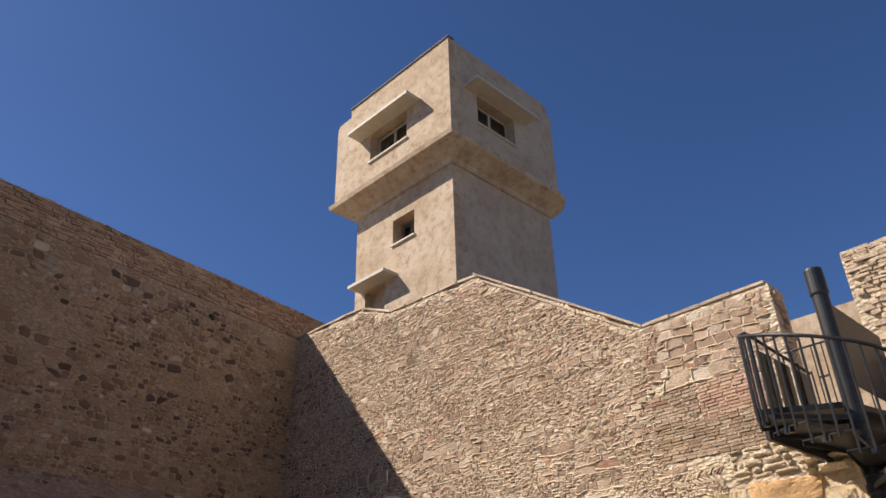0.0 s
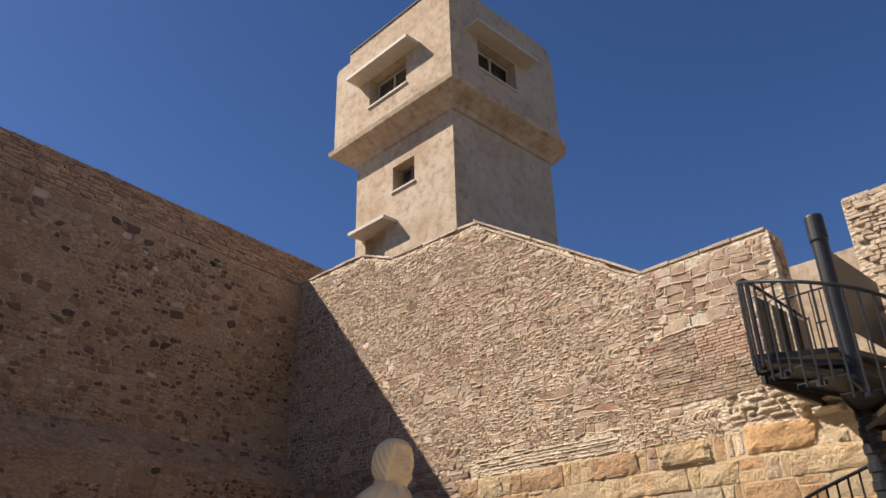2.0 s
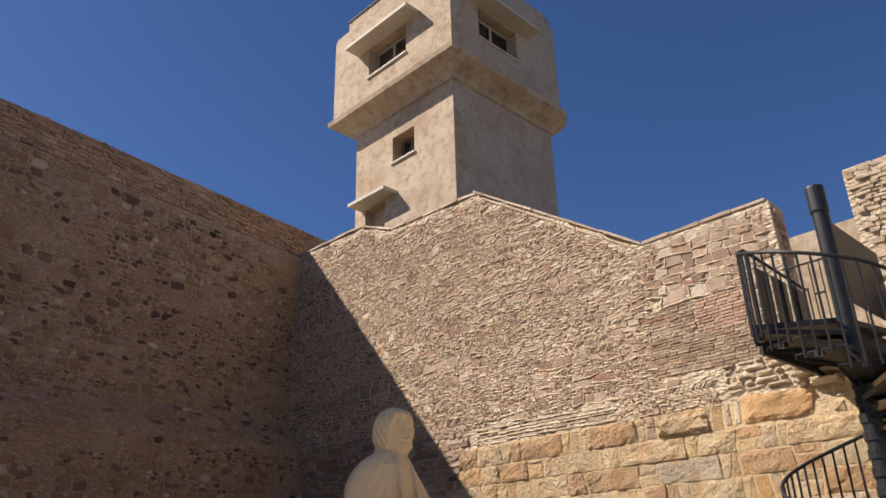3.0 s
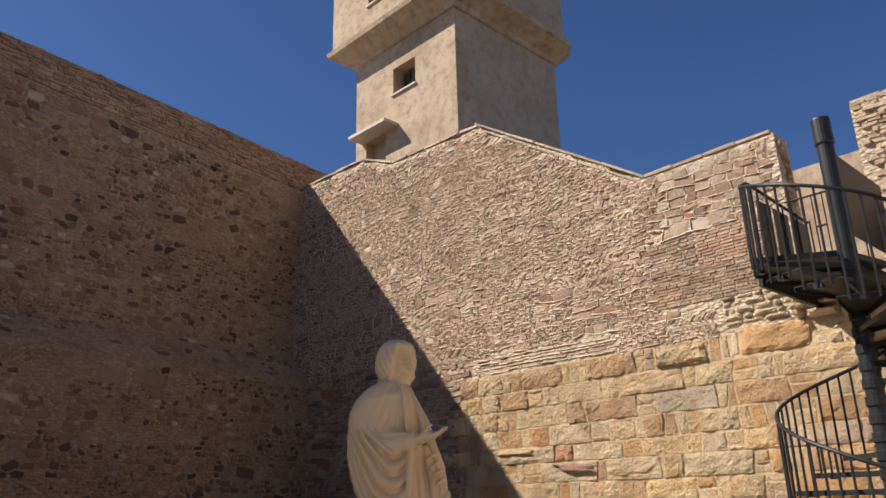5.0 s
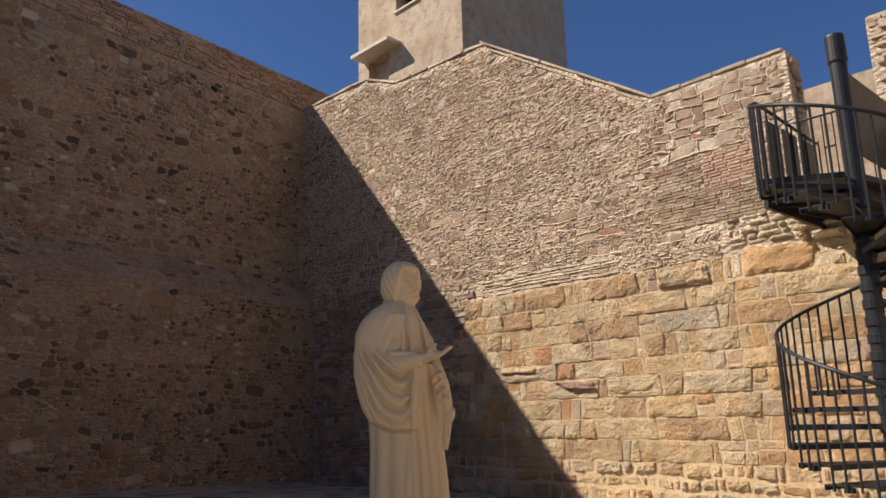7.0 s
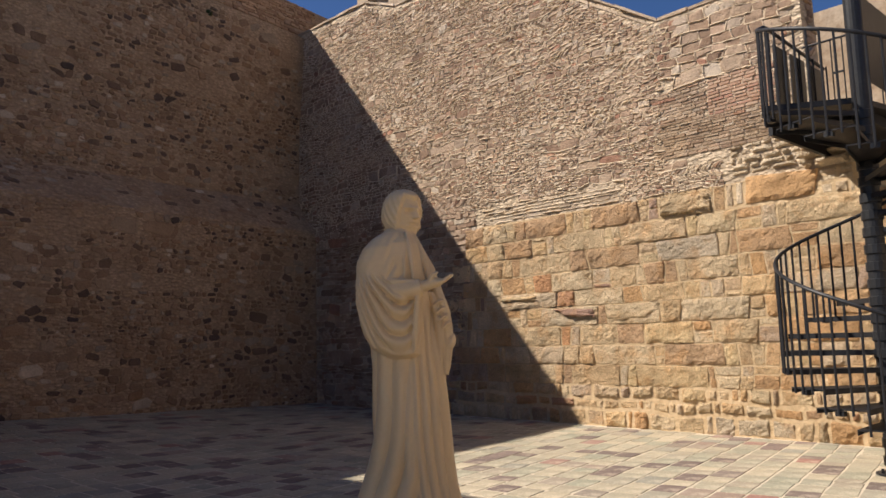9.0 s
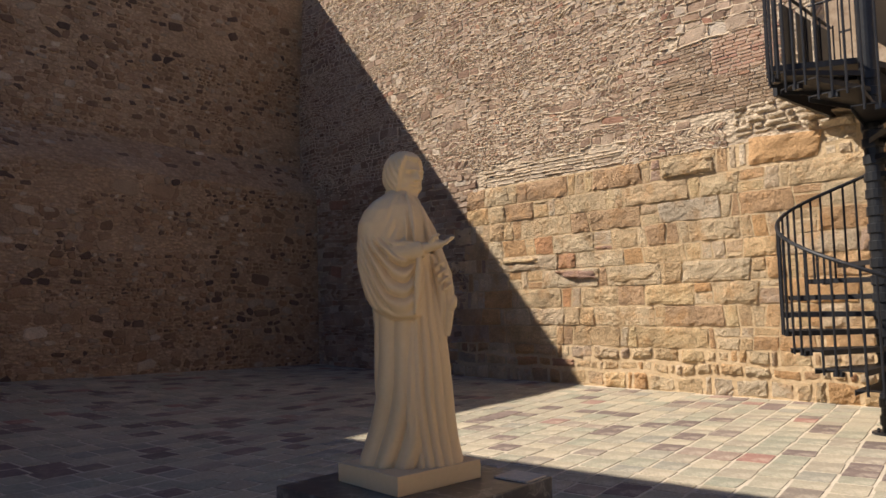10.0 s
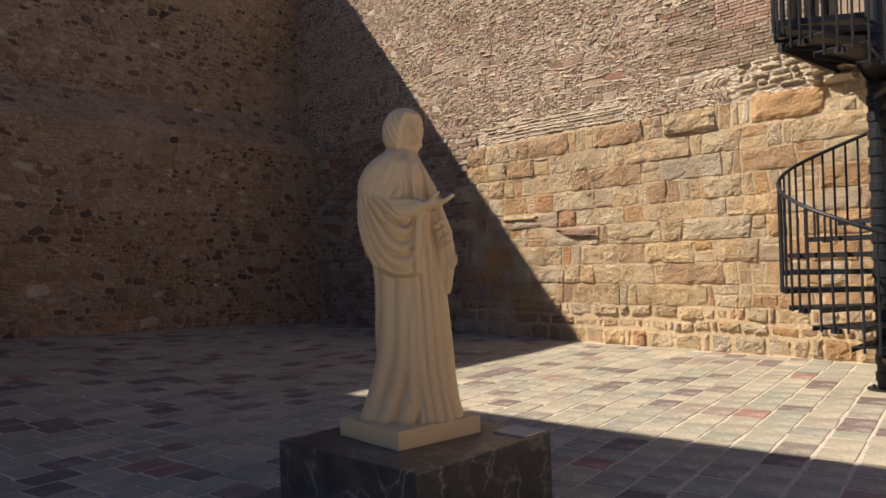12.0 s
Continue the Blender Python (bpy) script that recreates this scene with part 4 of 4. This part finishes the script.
lay(2.41, 2.75, -2.12, -1.71, -1.1, -0.89, -0.43, 0.51, 0.88, 1.4, 1.56, 1.95, 2.18, 2.37, 3.22, 3.41, 3.64, 3.82)
lay(2.11, 2.41, -2.21, -1.76, -0.33, 0.08, 1.12, 1.5, 2.28, 2.56, 2.74, 2.97, 3.25, 3.77)
lay(1.76, 2.11, -1.57, -1.25, -1.08, -0.72, 0.58, 0.75, 1.82, 2.21, 3.35, 3.59, 3.88)
lay(1.40, 1.76, -1.38, -0.27, -0.04, 0.17, 0.96, 1.5, 2.4, 2.72, 3.46, 3.82)
lay(1.06, 1.40, -1.06, -0.23, 0.13, 0.45, 1.68, 1.86, 2.89, 3.12, 3.33, 3.53, 3.77)
lay(0.70, 1.06, -0.82, -0.44, -0.25, -0.04, 0.98, 1.14, 1.32, 2.61, 2.72, 3.13, 3.33, 3.72)
z = 3.88
ZA = z
in_slab = lambda q: q[1][0] > 3.36 and q[0][0] < 4.95 and q[2][1] > 3.62
weathered("block", [q for q in blocks if not in_slab(q)], (0.008, 0.045), M_BLOCK, wall_main, back=0.012, wear=0.034)
weathered("small_block", [q for q in infill if not in_slab(q)], (0.004, 0.03), M_BLOCK, wall_main, back=0.012, wear=0.035)
weathered("block", [[(3.40, 3.50), (4.42, 3.49), (4.50, 3.86), (3.42, 3.93)]], (0.05, 0.06), M_BLOCK_O, wall_main, wear=0.02)
base = courses(-3.4, 8.4, -0.03, 0.72, (0.17, 0.34), (0.16, 0.6), 0.004, 0.09, 0.6, 3.0)
weathered("footing_stone", base, (0.01, 0.05), M_BLOCK, wall_main, wear=0.07, edge=0.04)
gap = courses(4.50, 4.97, 3.44, 3.86, (0.10, 0.2), (0.12, 0.3), 0.004, 0.05, 0.7, 7.0) + [[(3.08, 3.48), (3.22, 3.48), (3.23, 3.86), (3.09, 3.87)], [(3.24, 3.50), (3.39, 3.50), (3.39, 3.88), (3.25, 3.86)]]
weathered("small_block", gap, (0.01, 0.03), M_LEDGE, wall_main, wear=0.05, edge=0.03)
# broken ledge of rough stone beside the opening
ledge = courses(3.2, 4.35, 3.95, 4.42, (0.07, 0.14), (0.16, 0.45), 0.004, 0.06, 0.7, 5.0)
weathered("ledge_stone", ledge, (0.015, 0.06), M_LEDGE, wall_main, wear=0.05, edge=0.03)
over = courses(4.3, 5.15, 3.86, 4.36, (0.09, 0.17), (0.2, 0.5), 0.003, 0.05, 0.7, 6.0)
weathered("ledge_stone", over, (0.14, 0.24), M_LEDGE, wall_main, wear=0.08, edge=0.05)
# stones added proud of the face: their cast shadows stand in for hollows
weathered("jutting_stone", [[(-1.72, 2.27), (-0.78, 2.26), (-0.80, 2.36), (-1.70, 2.38)]], (0.085, 0.09), M_BLOCK, wall_main, wear=0.03)
weathered("jutting_stone", [[(-0.15, 1.93), (0.55, 1.90), (0.50, 2.05), (-0.45, 2.09)]], (0.075, 0.08), M_BLOCK, wall_main, wear=0.04)
weathered("jutting_stone", [[(0.78, 1.83), (1.55, 1.80), (1.80, 1.98), (0.76, 2.00)]], (0.06, 0.065), M_BLOCK, wall_main, wear=0.04)
weathered("jutting_stone", [[(1.92, 3.50), (2.86, 3.48), (2.84, 3.80), (2.00, 3.82)]], (0.085, 0.09), M_BLOCK, wall_main, wear=0.05, edge=0.03)
# thin pale levelling courses above the ashlar
thin = courses(-2.2, 1.2, ZA + 0.02, ZA + 0.36, (0.055, 0.085), (0.18, 0.5), 0.020, 0.03, 1.5, 1.0)
singles("slab", thin, (0.004, 0.014), M_SLAB, wall_main)
pointing([(q[0], q[1]) for q in thin] + [(q[0], q[3]) for q in thin], "white lime pointing of the thin levelling courses", wall_main)
# brick patch
in_patch = lambda s, z: 2.14 < s < 4.02 and 4.42 < z < 5.62
pale = courses(1.90, 4.0, 4.44, 5.0, (0.046, 0.058), (0.17, 0.25), 0.006, 0.02, 1.5, 2.0)
red = courses(2.9, 4.0, 5.0, 5.6, (0.048, 0.060), (0.17, 0.25), 0.008, 0.02, 1.5, 2.0)
pale += courses(1.90, 2.9, 5.0, 5.6, (0.055, 0.075), (0.17, 0.30), 0.008, 0.02, 1.5, 2.0)
singles("brick", red, (0.006, 0.02), M_BRICK, wall_main, rough=0.05)
singles("brick", pale, (0.006, 0.022), M_RUBBLE_1, wall_main, rough=0.05)
# rubble of the upper wall
ok = lambda s, z: z < gable_top(s) - 0.12 and not in_patch(s, z) and -9.22 < s and (z > 4.2 or s > 1.2) and not (s > 3.1 and z < 4.42) and not (z < ZA + 0.36 and -2.2 < s < 1.2) and not (s > 2.2 and z > 5.5)
ribs = []
quads = patchwork(-9.3, 4.44, 3.9, 10.4, ok, 0.12, 1.0, 0.0, 0.60, ribs=ribs, slant=0.08, aspect=2.6)
quads += patchwork(1.9, 4.4, 5.62, 6.9, lambda s, z: 1.93 < s < 4.42 and 5.6 < z < 6.83, 0.04, 0.9, 4.0, 0.98, 0.0, 2.4, ribs)
pointing(ribs, "pale lime pointing between the rubble courses", wall_main)
key = [5.0 - np.mean([p[0] for p in q]) + 0.6 * (np.mean([p[1] for p in q]) - 4.0) for q in quads]
order = np.argsort(key)
singles("stone", [quads[i] for i in order[:300]], (0.002, 0.026), M_RUBBLE_1, wall_main, rough=0.25, inset=0.32, cut=(0.12, 0.36))
joined("rubble", [quads[i] for i in order[300:]], (0.002, 0.026), M_RUBBLE, wall_main, "sunlit coursed rubble stone", rough=0.25, inset=0.32, cut=(0.12, 0.36))
low = patchwork(-8.45, -2.4, 0.0, 4.3, lambda s, z: -8.45 < s < -2.35 - 0.18 * max(0.0, 3.9 - z), 0.08, 1.1, 6.0, 1.0)
joined("rubble", low, (0.012, 0.04), M_RUBBLE, wall_main, "shaded coursed rubble stone", rough=0.2, inset=0.2)
rt = patchwork(5.6, 8.6, 4.0, 6.4, lambda s, z: 5.6 < s < 8.6, 0.06, 1.1, 8.0, 0.9)
rt += courses(5.6, 8.6, 6.42, 6.86, (0.055, 0.075), (0.16, 0.35), 0.004, 0.02, 1.1, 8.0)
jamb = patchwork(0.03, 0.48, 4.3, 6.8, lambda s, z: 0.02 < s < 0.49 and z < 6.8, 0.03, 1.0, 9.0, 1.3)
jb = joined("rubble", jamb, (0.012, 0.05), M_RUBBLE, wall_main, "rubble stone end of the parapet", rough=0.2, inset=0.2)
jb.matrix_basis = pose(4.45, 0, 0, 0, 0, 90)
joined("rubble", rt, (0.02, 0.06), M_PALERUBBLE, wall_main, "pale coursed rubble stone", rough=0.2, inset=0.2)

# dark rubble showing through the mortar of the side rampart
def scattered(s0, s1, z0, z1, share, seed, keep):
    """Stones of mixed size showing here and there through the mortar."""
    quads = []
    for q in patchwork(s0, s1, z0, z1, keep, 0.10, 1.3, seed, 1.25, 0.0, 2.4):
        c = np.mean(q, 0)
        v = noise.noise(Vector((c[0] * 0.8, c[1] * 0.9, seed + 3)))
        if rng.random() < share + 0.3 * v and abs(q[2][1] - q[0][1]) < 0.3:
            a = rng.normal(0, 0.14)
            m = np.array([[math.cos(a), -math.sin(a)], [math.sin(a), math.cos(a)]]) * rng.uniform(0.72, 0.95)
            quads.append([c + m @ (np.array(p) - c) for p in q])
    return quads


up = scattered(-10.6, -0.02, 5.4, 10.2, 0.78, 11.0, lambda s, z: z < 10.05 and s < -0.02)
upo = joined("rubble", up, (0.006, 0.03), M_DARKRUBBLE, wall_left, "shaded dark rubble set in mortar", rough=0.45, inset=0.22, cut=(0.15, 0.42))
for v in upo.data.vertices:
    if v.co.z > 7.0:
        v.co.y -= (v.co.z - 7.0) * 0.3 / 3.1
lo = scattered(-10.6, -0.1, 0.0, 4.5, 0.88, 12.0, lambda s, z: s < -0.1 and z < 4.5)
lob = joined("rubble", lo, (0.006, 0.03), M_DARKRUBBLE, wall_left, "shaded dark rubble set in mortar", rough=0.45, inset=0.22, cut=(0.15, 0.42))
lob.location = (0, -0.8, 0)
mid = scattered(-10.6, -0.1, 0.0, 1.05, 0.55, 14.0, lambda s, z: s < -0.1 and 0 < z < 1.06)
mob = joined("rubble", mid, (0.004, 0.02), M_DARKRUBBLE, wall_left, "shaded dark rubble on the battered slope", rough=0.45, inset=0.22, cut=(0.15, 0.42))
mob.matrix_basis = Matrix.Translation((0, -0.74, 4.6)) @ pose(0, 0, 0, -44.5, 0, 0)
top = courses(-11.0, 0.9, 0.02, 1.0, (0.06, 0.10), (0.14, 0.4), 0.006, 0.03, 1.3, 13.0)
tpo = joined("rubble", top, (0.02, 0.05), M_WALLTOP, wall_left, "thin brick-like courses along the wall top", rough=0.2)
for v in tpo.data.vertices:
    v.co.z *= 1 + 0.14 * max(0.0, (v.co.x + 14.6) / 16.5)
    v.co.y -= 0.03 * v.co.z * max(0.0, (v.co.x + 14.6) / 16.5)
tpo.matrix_basis = Matrix.Translation((0, 0.05, 10.3)) @ pose(0, 0, 0, -17.2, 0, 0)

# small weed rooted in the side rampart
bm = bmesh.new()
for k in range(46):
    a, e, ln = rng.uniform(0, 2 * math.pi), rng.uniform(-0.9, 1.2), rng.uniform(0.05, 0.13)
    d = Vector((math.cos(a) * math.cos(e), -abs(math.sin(a)) * math.cos(e) * 0.8, math.sin(e)))
    w = d.cross(Vector((0, 0.3, 1))).normalized() * 0.014
    r = d * rng.uniform(0.0, 0.05)
    bm.faces.new([bm.verts.new(p) for p in (r, r + d * ln * 0.5 + w, r + d * ln, r + d * ln * 0.5 - w)])
weed = part("wall_weed", bm, M_LEAF, None)
weed.matrix_world = L_POSE @ pose(-3.28, -0.29, 9.73)
tagged(weed, "small dark green weed rooted in the shaded rampart", "plant")

# courtyard tiles
T_ANG, TW, TD = 55.5, 0.30, 0.385
ca, sa = math.cos(radians(T_ANG)), math.sin(radians(T_ANG))
inv_w, inv_l, inv_b = W_POSE.inverted(), L_POSE.inverted(), wall_back.matrix_basis.inverted()
near, rest = [], []
for i in range(-75, 50):
    v = -15.0 + rng.uniform(0, 0.3)
    while v < 24:
        depth = rng.uniform(0.24, 0.44)
        vc = v + depth / 2
        x = vc * ca + i * TW * sa
        y = vc * sa - i * TW * ca
        v += depth
        p = Vector((x, y, 0))
        if (inv_w @ p).y > -0.02 or (inv_l @ p).y > -0.78 or not (-13 < x < 8.4 and -8.9 < y < 22) or (inv_b @ p).y < 0.02 and (inv_b @ p).x < 9.2:
            continue
        d = rng.normal(0, 0.009, 4)
        w, dd, g = TW / 2, depth / 2, rng.uniform(0.010, 0.019)
        q = [(-w + g + d[0], -dd + g + d[1]), (w - g + d[2], -dd + g), (w - g, dd - g + d[3]), (-w + g, dd - g)]
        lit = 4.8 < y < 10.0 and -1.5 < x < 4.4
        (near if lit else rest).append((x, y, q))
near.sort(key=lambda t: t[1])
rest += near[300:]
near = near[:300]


def tile_data(x, y, q, world):
    ring = []
    h = rng.uniform(-0.001, 0.002)
    for k in range(4):
        a, p, n_ = np.array(q[k - 1]), np.array(q[k]), np.array(q[(k + 1) % 4])
        ring.append(p + (a - p) * rng.uniform(0.01, 0.07))
        ring.append(p + (n_ - p) * rng.uniform(0.01, 0.07))
    vs = []
    for f, z in ((1.0, -0.02), (1.0, h - 0.001), (0.982, h + 0.001)):
        for p in ring:
            u, v = p * f
            wx, wy = (x + v * ca + u * sa, y + v * sa - u * ca) if world else (v * ca + u * sa, v * sa - u * ca)
            vs.append((wx, wy, z + (ground_height(x + v * ca + u * sa, y) if world else 0)))
    fs = []
    for r in (0, 8):
        for i in range(8):
            fs.append((r + (i + 1) % 8, r + i, r + 8 + i, r + 8 + (i + 1) % 8))
    fs.append(tuple(range(23, 15, -1)))
    return vs, fs


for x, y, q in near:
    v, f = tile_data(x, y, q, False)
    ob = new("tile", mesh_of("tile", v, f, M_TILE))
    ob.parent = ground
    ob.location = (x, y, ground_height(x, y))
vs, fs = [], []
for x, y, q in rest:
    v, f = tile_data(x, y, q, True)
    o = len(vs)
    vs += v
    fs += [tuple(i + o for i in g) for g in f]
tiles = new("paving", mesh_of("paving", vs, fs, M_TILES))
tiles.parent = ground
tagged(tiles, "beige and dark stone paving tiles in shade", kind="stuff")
